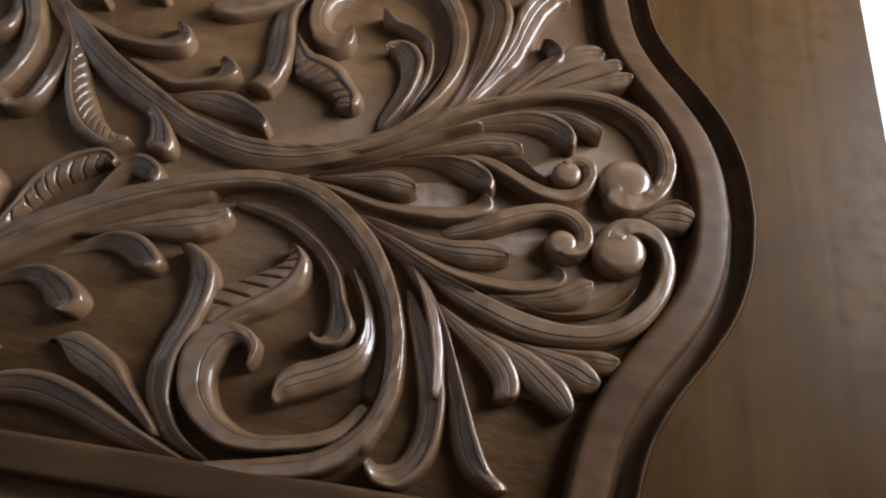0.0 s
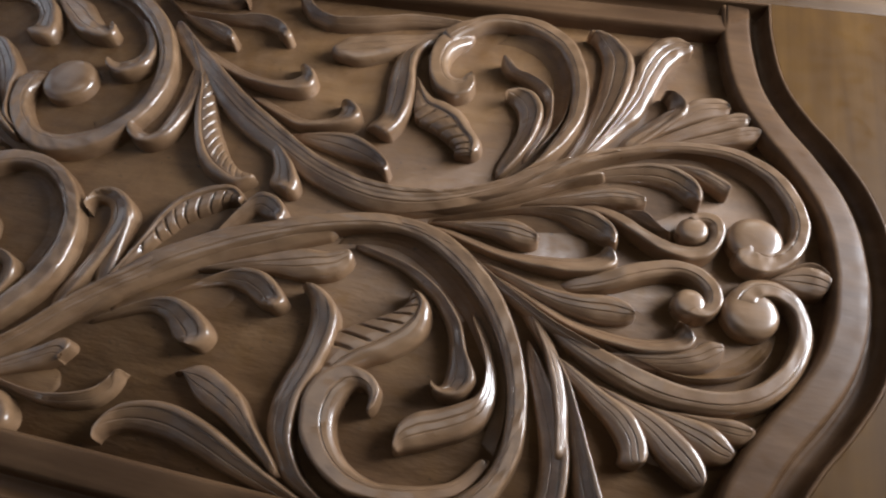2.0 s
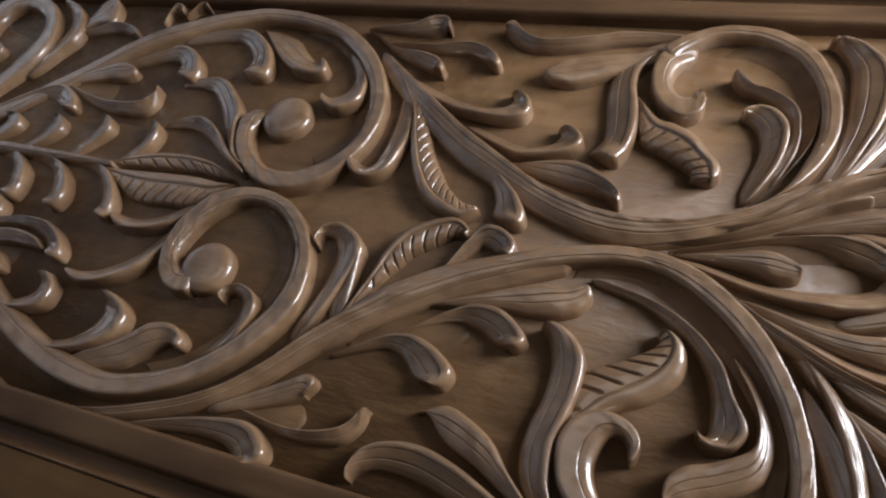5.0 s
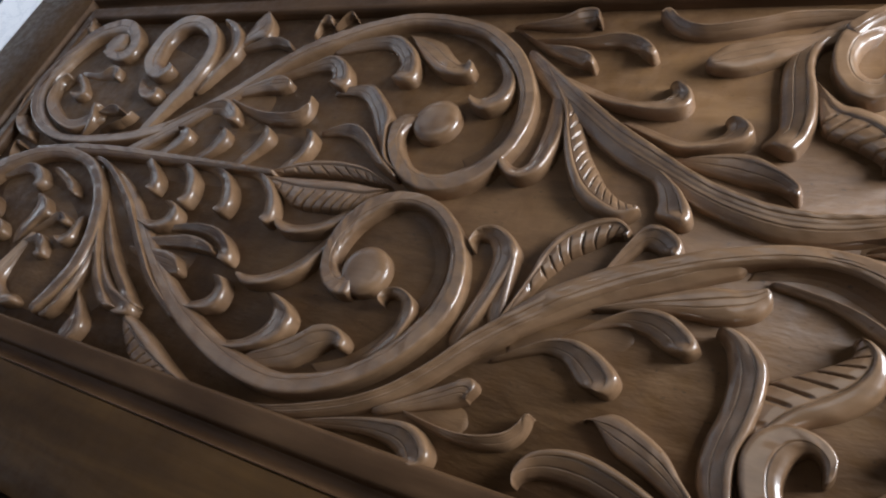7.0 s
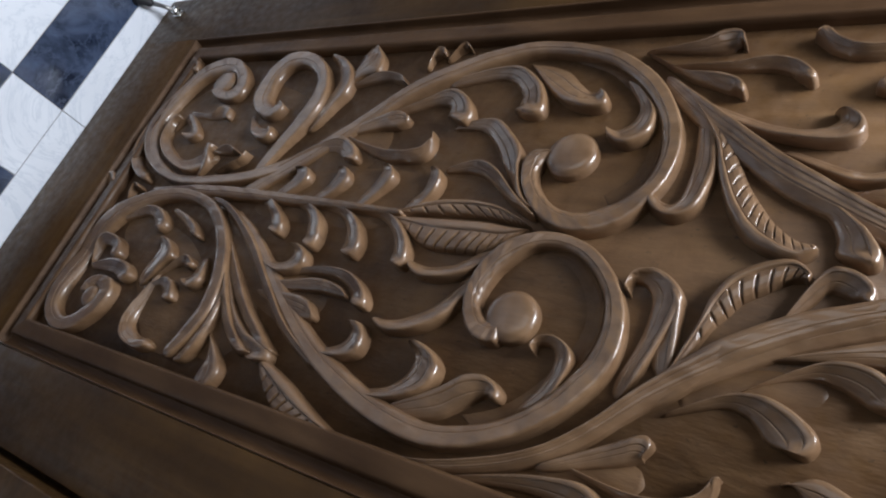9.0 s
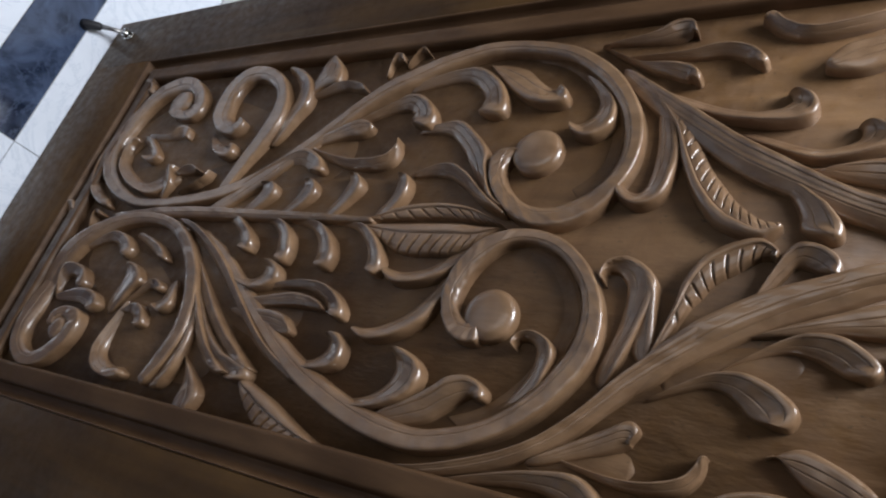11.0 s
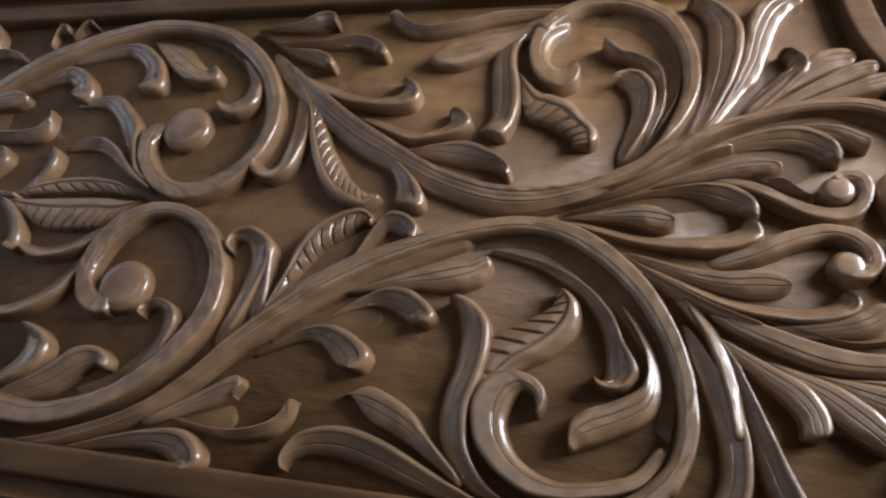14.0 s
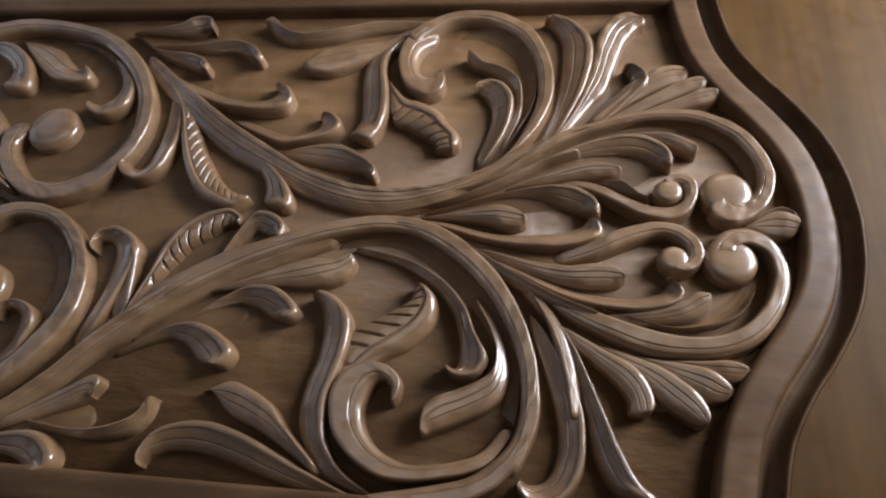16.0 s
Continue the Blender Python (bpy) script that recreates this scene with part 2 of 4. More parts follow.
for side in (-1, 1):
    a, b = sorted((side * (FRAME_HALF + 0.3), side * DOOR_HALF))
    part("stile", box(*mm(0, DOOR_TALL, a, b, -38, 0), 0.0015), PLAIN, door)
part("bottom_rail", box(*mm(0, PANEL_FOOT, -FRAME_HALF, FRAME_HALF, -38, 0), 0.001), PLAIN_ACROSS, door)
bm = bmesh.new()
edge = np.linspace(-FRAME_HALF, FRAME_HALF, 90)
cols = [[bm.verts.new(mm(u, v, h)) for u, h in ((ogee(v), -38), (ogee(v), -0.8), (ogee(v) + 0.8, 0), (DOOR_TALL, 0), (DOOR_TALL, -38))] for v in edge]
for a, b in zip(cols, cols[1:]):
    for k in range(5):
        bm.faces.new((a[k], b[k], b[(k + 1) % 5], a[(k + 1) % 5]))
bm.faces.new(cols[0]), bm.faces.new(cols[-1])
top_rail = part("top_rail", bm, PLAIN_ACROSS, door, smooth=False)
panel = part("panel", box(*mm(PANEL_FOOT + 1, 1960, -FRAME_HALF + 1, FRAME_HALF - 1, -34, -DEPTH)), GROUND, door, "dark orange-brown tooled background of the carving")

# moulding round the panel
PROFILE = ((0.0, -2.0), (0.0, 0.5), (1.2, 1.0), (2.4, 0.6), (3.0, -1.5), (3.6, -9.0), (6.0, -14.0), (10, -16.0), (15, -15.6), (17.4, -13.4), (18.4, -14.0), (19.6, -11.0),
           (21, -5.6), (22.5, -3.4), (25, -2.6), (31, -1.9), (38, -1.1), (44, -0.4), (47, 0.0), (49, -0.7), (51, -3.0), (52, -9.0), (52.6, -22.0))
loop = [(PANEL_FOOT, -FRAME_HALF), (PANEL_FOOT, FRAME_HALF)] + [(ogee(v), v) for v in np.linspace(FRAME_HALF, -FRAME_HALF, 97)]
loop = np.array(loop, float)
ahead = np.roll(loop, -1, 0) - loop
ahead /= np.linalg.norm(ahead, axis=1)[:, None]
inward = np.stack([ahead[:, 1], -ahead[:, 0]], 1)
both = inward + np.roll(inward, 1, 0)
both /= (both * inward).sum(1)[:, None]


def moulding(indices, label=""):
    bm = bmesh.new()
    rows = [[bm.verts.new(mm(*(loop[i] + both[i] * d), h)) for d, h in PROFILE] for i in indices]
    for a, b in zip(rows, rows[1:]):
        for k in range(len(PROFILE) - 1):
            bm.faces.new((a[k], b[k], b[k + 1], a[k + 1]))
    return part("moulding", bm, MOULD, door, label)


last = len(loop) - 1
moulding((0, 1))
moulding((1, 2))
moulding(range(2, last + 1), "curved moulding along the ogee top of the panel")
moulding((last, 0))

# ---- carving: each piece is lofted between its crest edge and its low edge ----
ACROSS = np.array([0, 0.025, 0.06, 0.1, 0.15, 0.2, 0.24, 0.27, 0.285, 0.3, 0.33, 0.37, 0.385, 0.4, 0.43, 0.48, 0.53, 0.58, 0.61, 0.625, 0.64, 0.67, 0.72, 0.76, 0.8, 0.85, 0.9, 0.94, 0.975, 1.0])


def section(at, height):
    return np.interp(ACROSS, at, height)


LEAF = section((0, 0.025, 0.06, 0.1, 0.2, 0.27, 0.285, 0.3, 0.4, 0.58, 0.61, 0.625, 0.64, 0.8, 0.94, 1), (0.62, 0.84, 0.96, 1, 0.99, 0.95, 0.77, 0.88, 0.82, 0.7, 0.67, 0.56, 0.65, 0.53, 0.36, 0.1))
LEAF_TIP = section((0, 0.04, 0.12, 0.28, 0.48, 0.61, 0.76, 0.9, 1), (0.5, 0.76, 0.94, 1.02, 1.0, 0.93, 0.74, 0.48, 0.2))
BAND = section((0, 0.025, 0.06, 0.15, 0.58, 0.61, 0.625, 0.64, 0.8, 0.94, 1), (0.55, 0.84, 0.96, 1, 0.97, 0.95, 0.86, 0.93, 0.88, 0.74, 0.45))
RIDGE = section((0, 0.025, 0.06, 0.1, 0.2, 0.27, 0.285, 0.3, 0.43, 0.48, 0.53, 0.61, 0.625, 0.64, 0.8, 0.94, 1), (0.6, 0.86, 0.97, 1, 0.97, 0.93, 0.8, 0.9, 0.84, 0.76, 0.8, 0.74, 0.6, 0.71, 0.56, 0.4, 0.15))
SLOPE = section((0, 0.1, 0.3, 0.6, 1), (0.7, 0.5, 0.28, 0.12, 0.02))
PETAL = section((0, 0.025, 0.1, 0.2, 0.37, 0.385, 0.4, 0.53, 0.61, 0.625, 0.64, 0.76, 0.9, 0.96, 1), (0.74, 0.88, 0.97, 1, 0.97, 0.77, 0.95, 0.92, 0.9, 0.72, 0.88, 0.83, 0.74, 0.66, 0.5))
NOTCH = section((0, 0.05, 0.1, 0.2, 0.3, 0.37, 0.385, 0.4, 0.6, 0.8, 0.94, 1), (0.4, 0.68, 0.83, 0.93, 0.96, 0.9, 0.68, 0.82, 0.84, 0.76, 0.62, 0.3))
hand = random.Random(7)


def along(points, n, lead, share):
    """n rows of a smooth curve through the points, evenly by their order, led back at the root and cut off at a share of the way."""
    p = np.array(points, float)
    if lead:
        p[0] -= (p[1] - p[0]) / np.linalg.norm(p[1] - p[0]) * lead
    q = np.vstack([2 * p[0] - p[1], p, 2 * p[-1] - p[-2]])
    x = np.linspace(0, (len(p) - 1) * share, n)
    i = np.minimum(x.astype(int), len(p) - 2)
    t = (x - i)[:, None]
    a, b, c, d = q[i], q[i + 1], q[i + 2], q[i + 3]
    return 0.5 * (2 * b + (c - a) * t + (2 * a - 5 * b + 4 * c - d) * t**2 + (3 * b - a - 3 * c + d) * t**3)


def carve(name, kind, crest, low):
    """A carved piece from its root to its tip, between two edges (u, v)."""
    length = np.linalg.norm(np.diff(np.array(crest, float), axis=0), axis=1).sum()
    n = max(10, int(length / (0.9 if kind is NOTCH else 2.6)))
    lead = 14 if any(kind is k for k in (LEAF, PETAL, NOTCH)) else 0
    share = 0.975 if kind is LEAF and len(crest) > 5 else 1
    a, b = along(crest, n, lead, share), along(low, n, lead, share)
    wide = np.linalg.norm(a - b, axis=1)
    out = (a - b) / np.maximum(wide, 0.5)[:, None]
    wobble = [hand.uniform(0, 6.3) for _ in range(3)]
    rows = []
    for k in range(n):
        t, at = k / (n - 1), length * k / (n - 1)
        f = kind.copy()
        if kind is LEAF:
            e = min(1, max(0, (t - 0.68) / 0.2))
            f += (LEAF_TIP - f) * e * e * (3 - 2 * e)
            f *= 0.36 + 0.64 * min(1, t / 0.4) ** 0.7
        elif kind is PETAL:
            f *= 0.45 + 0.5 * min(1, t / 0.5) ** 0.7
        elif kind is NOTCH:
            f *= 0.7 + 0.26 * min(1, t / 0.5)
            cut = 0.5 + 0.5 * np.cos((at + 9 * ACROSS) * 2 * math.pi / 15)
            f -= 0.3 * cut**18 * np.clip((ACROSS - 0.43) * 9, 0, 1) * min(1, 5 * t, 5 * (1 - t))
        elif kind is not SLOPE:
            f *= 0.35 + 0.65 * min(1, t / 0.16)
        f *= 1 + 0.018 * math.sin(at / 9 + wobble[0]) + 0.014 * math.sin(at / 4.3 + wobble[1]) * np.sin(5 * ACROSS + wobble[2])
        line = b[k] + (a[k] - b[k]) * (1 - ACROSS)[:, None]
        tip = min(1, length * (1 - t) / (0.5 * wide[int(0.9 * n)] + 1))
        root = min(1, length * t / (0.5 * wide[int(0.1 * n)] + 1))
        if kind is SLOPE:
            f *= min(1, 6 * t, 6 * (1 - t))
        else:
            near = math.sqrt(max(0.03, 1 - (1 - tip) ** 2)) * math.sqrt(max(0.03, 1 - (1 - root) ** 2))
            middle = 0.62 * a[k] + 0.38 * b[k]
            line = middle + (line - middle) * near
            f *= 0.5 + 0.5 * near
        h = np.minimum(f - 1, 0.06) * DEPTH
        foot = -DEPTH - 1.5
        rows.append([(*(line[0] + out[k] * 0.7), foot)] + [(p[0], p[1], z) for p, z in zip(line, h)] + [(*(line[-1] - out[k] * 0.5), foot)])
    m = len(rows[0])
    bm = bmesh.new()
    vs = [bm.verts.new(mm(*v)) for row in rows for v in row]
    for k in range(1, n):
        for j in range(m - 1):
            bm.faces.new([vs[(k - 1) * m + j], vs[(k - 1) * m + j + 1], vs[k * m + j + 1], vs[k * m + j]])
    bm.faces.new(vs[:m]), bm.faces.new(vs[-m:])
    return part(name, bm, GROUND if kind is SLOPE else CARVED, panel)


carve("stem", RIDGE, ((1152, 217), (1193, 181), (1240, 142), (1289, 104), (1338, 72), (1383, 44), (1425, 27), (1462, 19), (1497, 18), (1532, 23), (1571, 39), (1608, 64), (1641, 83)), ((1144, 203), (1192, 150), (1247, 99), (1295, 62), (1338, 39), (1393, 11), (1446, -7), (1492, -9), (1534, 3), (1563, 20), (1593, 39), (1622, 63), (1647, 83)))
carve("scroll", BAND, ((1491, 17), (1532, 23), (1566, 36), (1600, 59), (1626, 90), (1643, 129), (1646, 168), (1639, 204), (1621, 240), (1592, 263), (1558, 272), (1523, 268), (1493, 253), (1472, 233)), ((1519, -1), (1543, 13), (1571, 36), (1600, 63), (1616, 98), (1627, 134), (1627, 170), (1620, 202), (1603, 232), (1578, 250), (1551, 258), (1525, 255), (1502, 239), (1485, 218)))
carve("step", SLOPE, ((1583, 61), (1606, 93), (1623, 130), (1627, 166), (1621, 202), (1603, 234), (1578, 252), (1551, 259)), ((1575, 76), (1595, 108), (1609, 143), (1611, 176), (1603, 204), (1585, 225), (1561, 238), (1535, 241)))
carve("curl", BAND, ((1502, 259), (1475, 232), (1468, 201), (1473, 173), (1487, 150), (1506, 141), (1522, 148), (1526, 165), (1519, 178)), ((1516, 237), (1498, 218), (1491, 199), (1493, 182), (1501, 171), (1509, 171), (1512, 176), (1516, 181), (1518, 180)))
carve("leaf", LEAF, ((1474, 239), (1459, 213), (1456, 184), (1463, 151), (1466, 121), (1463, 98), (1457, 83), (1451, 75)), ((1466, 253), (1438, 229), (1428, 196), (1429, 161), (1434, 128), (1434, 110), (1425, 92), (1431, 86)))
carve("notched_leaf", NOTCH, ((1465, 164), (1483, 144), (1502, 137), (1522, 125), (1536, 106), (1548, 91), (1550, 79), (1546, 69)), ((1462, 156), (1469, 120), (1478, 106), (1495, 99), (1512, 88), (1522, 80), (1524, 71), (1534, 67)))
carve("leaf", LEAF, ((1599, 83), (1611, 114), (1612, 149), (1606, 168), (1587, 182), (1570, 189), (1558, 204), (1549, 207)), ((1591, 94), (1600, 126), (1602, 150), (1593, 169), (1575, 181), (1558, 188), (1548, 199), (1545, 210)))
carve("leaf", LEAF, ((1580, 61), (1593, 85), (1602, 113), (1603, 140), (1593, 158), (1578, 164), (1565, 159), (1561, 148)), ((1569, 73), (1576, 95), (1580, 117), (1578, 134), (1571, 147), (1565, 152), (1561, 153), (1559, 156)))
carve("leaf", LEAF, ((1649, 86), (1666, 124), (1680, 157), (1688, 195), (1686, 226), (1669, 250), (1649, 262), (1633, 256)), ((1630, 84), (1642, 116), (1650, 151), (1654, 188), (1654, 226), (1645, 249), (1636, 259), (1631, 262)))
carve("leaf", PETAL, ((1642, 80), (1665, 121), (1679, 158), (1688, 196), (1693, 231), (1706, 258), (1727, 267), (1746, 256)), ((1650, 80), (1669, 108), (1687, 135), (1701, 154), (1712, 188), (1723, 223), (1735, 242), (1747, 251)))
carve("leaf", LEAF, ((1699, 110), (1727, 139), (1743, 156), (1745, 171), (1735, 183), (1722, 183)), ((1685, 124), (1703, 144), (1719, 161), (1728, 172), (1724, 183), (1717, 188)))
carve("petal", PETAL, ((1693, 122), (1724, 154), (1751, 180), (1776, 185), (1786, 175)), ((1699, 115), (1731, 139), (1758, 155), (1780, 164), (1787, 172)))
carve("petal", PETAL, ((1705, 117), (1747, 145), (1780, 164), (1798, 169), (1805, 161)), ((1716, 114), (1754, 134), (1784, 148), (1800, 152), (1805, 158)))
carve("petal", PETAL, ((1732, 122), (1776, 141), (1803, 153), (1816, 150)), ((1738, 118), (1782, 129), (1806, 135), (1817, 143)))
carve("volute", BAND, ((1560, 14), (1593, 41), (1626, 71), (1662, 94), (1699, 108), (1737, 119), (1773, 122), (1803, 117), (1830, 101), (1848, 77), (1857, 50), (1856, 28), (1847, 7), (1830, -9), (1814, -14), (1799, -8), (1791, 6)), ((1576, 14), (1604, 39), (1633, 64), (1666, 85), (1700, 99), (1735, 109), (1768, 111), (1795, 106), (1819, 91), (1835, 69), (1841, 48), (1840, 32), (1833, 19), (1825, 14), (1818, 16), (1816, 21), (1813, 25)))
boss(1812, 22, 24)
carve("step", SLOPE, ((1700, 99), (1735, 109), (1768, 111), (1795, 106), (1819, 91), (1835, 69), (1841, 48), (1840, 32)), ((1697, 97), (1733, 106), (1763, 109), (1791, 101), (1813, 88), (1826, 70), (1834, 52), (1838, 40)))
carve("volute", BAND, ((1629, -74), (1661, -96), (1691, -109), (1718, -119), (1744, -126), (1767, -129), (1792, -126), (1813, -116), (1831, -97), (1841, -76), (1844, -57), (1839, -43), (1828, -37), (1820, -37), (1816, -40), (1814, -43), (1812, -47)), ((1623, -77), (1652, -105), (1682, -125), (1709, -138), (1737, -147), (1764, -148), (1793, -145), (1819, -135), (1839, -116), (1852, -93), (1858, -67), (1854, -41), (1843, -24), (1825, -17), (1806, -20), (1792, -34), (1787, -51)))
boss(1809, -52, 23)
carve("step", SLOPE, ((1654, -86), (1691, -103), (1725, -114), (1755, -120), (1785, -116), (1809, -105), (1824, -87), (1833, -64)), ((1667, -82), (1703, -93), (1737, -100), (1766, -102), (1789, -97), (1807, -85), (1819, -69), (1827, -54)))
carve("volute", BAND, ((1649, 34), (1679, 23), (1705, 7), (1732, -8), (1757, -12), (1774, -4), (1784, 14), (1785, 30), (1777, 40), (1761, 40), (1750, 31)), ((1661, 39), (1689, 32), (1714, 17), (1738, 6), (1759, 5), (1770, 12), (1773, 21), (1771, 28), (1768, 29), (1765, 29), (1762, 26)))
boss(1758, 22, 14)
carve("leaf", LEAF, ((1686, 30), (1710, 33), (1726, 21), (1739, 10)), ((1690, 33), (1708, 24), (1725, 16), (1739, 13)))
carve("volute", BAND, ((1648, -49), (1687, -35), (1715, -22), (1742, -15), (1765, -18), (1780, -29), (1786, -46), (1780, -60), (1768, -67), (1753, -64)), ((1653, -61), (1691, -52), (1720, -38), (1744, -29), (1759, -30), (1769, -39), (1770, -47), (1769, -51), (1766, -53), (1764, -53)))
boss(1759, -53, 14)
carve("leaf", LEAF, ((1609, 42), (1659, 71), (1701, 87), (1734, 89), (1755, 79), (1765, 63), (1762, 47)), ((1620, 42), (1667, 63), (1705, 70), (1732, 68), (1748, 59), (1753, 55), (1757, 53)))
carve("petal", PETAL, ((1713, 92), (1740, 95), (1764, 92), (1784, 82), (1790, 73)), ((1729, 89), (1751, 85), (1768, 77), (1782, 68), (1788, 67)))
carve("petal", PETAL, ((1606, 27), (1642, 42), (1673, 53), (1697, 54), (1715, 48)), ((1623, 27), (1665, 35), (1691, 38), (1707, 39), (1716, 44)))
carve("leaf", LEAF, ((1531, -4), (1592, 14), (1634, 24), (1666, 25), (1686, 14), (1694, 0), (1691, -12)), ((1540, -3), (1598, 13), (1636, 14), (1662, 4), (1673, 0), (1681, -3), (1687, -5)))
carve("bud", PETAL, ((1527, -12), (1563, -5), (1592, 1), (1612, -3), (1624, -13)), ((1536, -14), (1571, -15), (1599, -22), (1615, -23), (1624, -18)))
carve("leaf", LEAF, ((1529, -19), (1576, -35), (1614, -44), (1650, -46), (1677, -41), (1694, -31), (1695, -20), (1686, -13)), ((1543, -14), (1589, -26), (1622, -27), (1653, -24), (1670, -19), (1678, -14), (1681, -10), (1683, -8)))
carve("petal", PETAL, ((1583, -46), (1627, -58), (1663, -63), (1693, -60), (1708, -64), (1716, -73)), ((1602, -60), (1640, -76), (1671, -84), (1693, -85), (1708, -82), (1716, -76)))
carve("leaf", LEAF, ((1597, -61), (1647, -88), (1683, -102), (1717, -107), (1740, -105), (1758, -99), (1766, -88), (1759, -78), (1748, -75)), ((1612, -58), (1662, -82), (1692, -89), (1717, -91), (1738, -87), (1748, -82), (1752, -77), (1752, -74), (1750, -71)))
carve("petal", PETAL, ((1699, -109), (1731, -105), (1759, -97), (1775, -86), (1789, -87)), ((1714, -119), (1746, -117), (1769, -113), (1785, -104), (1790, -92)))
carve("petal", PETAL, ((1665, -125), (1699, -145), (1718, -156), (1731, -172), (1736, -189), (1732, -198)), ((1662, -133), (1689, -157), (1706, -173), (1715, -187), (1716, -198), (1725, -201)))
carve("petal", PETAL, ((1700, -141), (1736, -153), (1759, -167), (1774, -182), (1779, -196), (1776, -204)), ((1702, -152), (1728, -171), (1741, -186), (1755, -197), (1769, -205), (1775, -205)))
carve("petal", PETAL, ((1729, -148), (1763, -152), (1783, -157), (1794, -166), (1799, -175)), ((1732, -154), (1755, -168), (1769, -178), (1780, -185), (1791, -184), (1797, -179)))
carve("petal", PETAL, ((1749, -150), (1780, -149), (1800, -148), (1814, -154)), ((1756, -154), (1779, -160), (1794, -166), (1805, -166), (1814, -158)))
carve("leaf", LEAF, ((1618, -80), (1651, -114), (1670, -142), (1684, -174), (1697, -205), (1710, -234), (1721, -253), (1734, -263), (1734, -269)), ((1617, -83), (1642, -115), (1658, -144), (1670, -173), (1679, -204), (1687, -235), (1697, -255), (1711, -268), (1726, -271)))
carve("leaf", LEAF, ((1640, -121), (1666, -162), (1677, -194), (1680, -221), (1678, -247), (1668, -267), (1653, -278), (1636, -277), (1626, -267), (1629, -260)), ((1632, -127), (1647, -171), (1656, -203), (1658, -230), (1653, -249), (1645, -258), (1636, -260), (1632, -259), (1629, -257), (1629, -257)))
carve("stem", BAND, ((1205, -165), (1227, -143), (1253, -117), (1281, -93), (1321, -67), (1365, -48), (1410, -31), (1457, -19), (1495, -16), (1533, -23), (1563, -40), (1593, -67), (1614, -97), (1630, -131), (1638, -164), (1639, -197), (1634, -233), (1624, -257)), ((1215, -182), (1247, -159), (1280, -126), (1318, -98), (1358, -75), (1396, -56), (1441, -40), (1478, -33), (1509, -35), (1536, -47), (1565, -69), (1589, -95), (1607, -124), (1619, -153), (1625, -185), (1624, -217), (1615, -245), (1603, -261)))
carve("scroll", BAND, ((1620, -107), (1634, -142), (1640, -171), (1642, -206), (1633, -237), (1615, -262), (1593, -277), (1569, -284), (1538, -286), (1502, -283)), ((1602, -109), (1617, -144), (1624, -173), (1625, -204), (1618, -229), (1603, -247), (1584, -260), (1559, -267), (1530, -274), (1499, -281)))
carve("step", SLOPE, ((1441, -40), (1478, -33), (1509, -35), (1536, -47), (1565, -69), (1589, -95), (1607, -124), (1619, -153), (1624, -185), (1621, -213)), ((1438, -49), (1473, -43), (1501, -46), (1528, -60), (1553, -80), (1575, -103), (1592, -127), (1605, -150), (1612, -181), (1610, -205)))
carve("curl", BAND, ((1622, -221), (1603, -247), (1584, -258), (1563, -264), (1537, -268), (1512, -266), (1488, -254), (1469, -235), (1461, -215), (1460, -194), (1469, -177), (1485, -168), (1506, -170), (1520, -181), (1521, -196), (1517, -204)), ((1614, -212), (1596, -237), (1576, -247), (1559, -251), (1537, -253), (1517, -247), (1502, -236), (1493, -221), (1491, -208), (1494, -195), (1499, -187), (1505, -184), (1510, -186), (1513, -192), (1514, -198), (1515, -204)))
carve("leaf", LEAF, ((1500, -274), (1483, -264), (1466, -244), (1460, -225), (1459, -201), (1465, -178), (1469, -151), (1467, -127), (1455, -110), (1438, -101), (1426, -106)), ((1490, -277), (1466, -268), (1448, -251), (1436, -232), (1432, -211), (1434, -188), (1439, -167), (1440, -140), (1435, -118), (1427, -107), (1421, -104)))
carve("notched_leaf", NOTCH, ((1473, -182), (1497, -165), (1522, -151), (1540, -134), (1546, -117), (1543, -100), (1533, -90), (1524, -89)), ((1462, -172), (1462, -151), (1472, -134), (1490, -123), (1507, -113), (1519, -104), (1522, -95), (1520, -89)))
carve("leaf", LEAF, ((1473, -51), (1513, -62), (1547, -82), (1571, -108), (1583, -135), (1595, -156), (1591, -170), (1581, -178), (1567, -178), (1557, -168)), ((1466, -55), (1505, -66), (1537, -87), (1558, -111), (1567, -134), (1569, -154), (1568, -163), (1565, -167), (1561, -165), (1558, -162)))
carve("leaf", PETAL, ((1579, -101), (1594, -125), (1602, -150), (1598, -171), (1575, -186), (1554, -195), (1543, -208), (1543, -229)), ((1606, -129), (1614, -162), (1611, -188), (1600, -202), (1582, -213), (1566, -221), (1553, -226), (1546, -230)))
carve("leaf", PETAL, ((1329, -100), (1376, -80), (1411, -68), (1440, -65), (1457, -60)), ((1335, -103), (1388, -95), (1426, -95), (1450, -87), (1460, -74), (1461, -64)))
carve("leaf", LEAF, ((1307, -133), (1344, -106), (1368, -97), (1391, -100), (1410, -114), (1416, -124), (1408, -136)), ((1307, -133), (1344, -116), (1367, -117), (1380, -123), (1385, -126), (1391, -129), (1399, -131)))
carve("leaf", LEAF, ((1252, -167), (1285, -146), (1310, -139), (1333, -143), (1355, -156), (1362, -168), (1356, -180), (1344, -181)), ((1253, -170), (1285, -156), (1305, -157), (1317, -166), (1322, -172), (1327, -175), (1333, -177), (1337, -177)))
carve("leaf", LEAF, ((1195, 166), (1253, 136), (1291, 123), (1325, 118), (1347, 122), (1355, 135), (1350, 150), (1335, 155)), ((1198, 179), (1255, 152), (1294, 140), (1319, 142), (1329, 150), (1329, 156), (1326, 161), (1324, 162)))
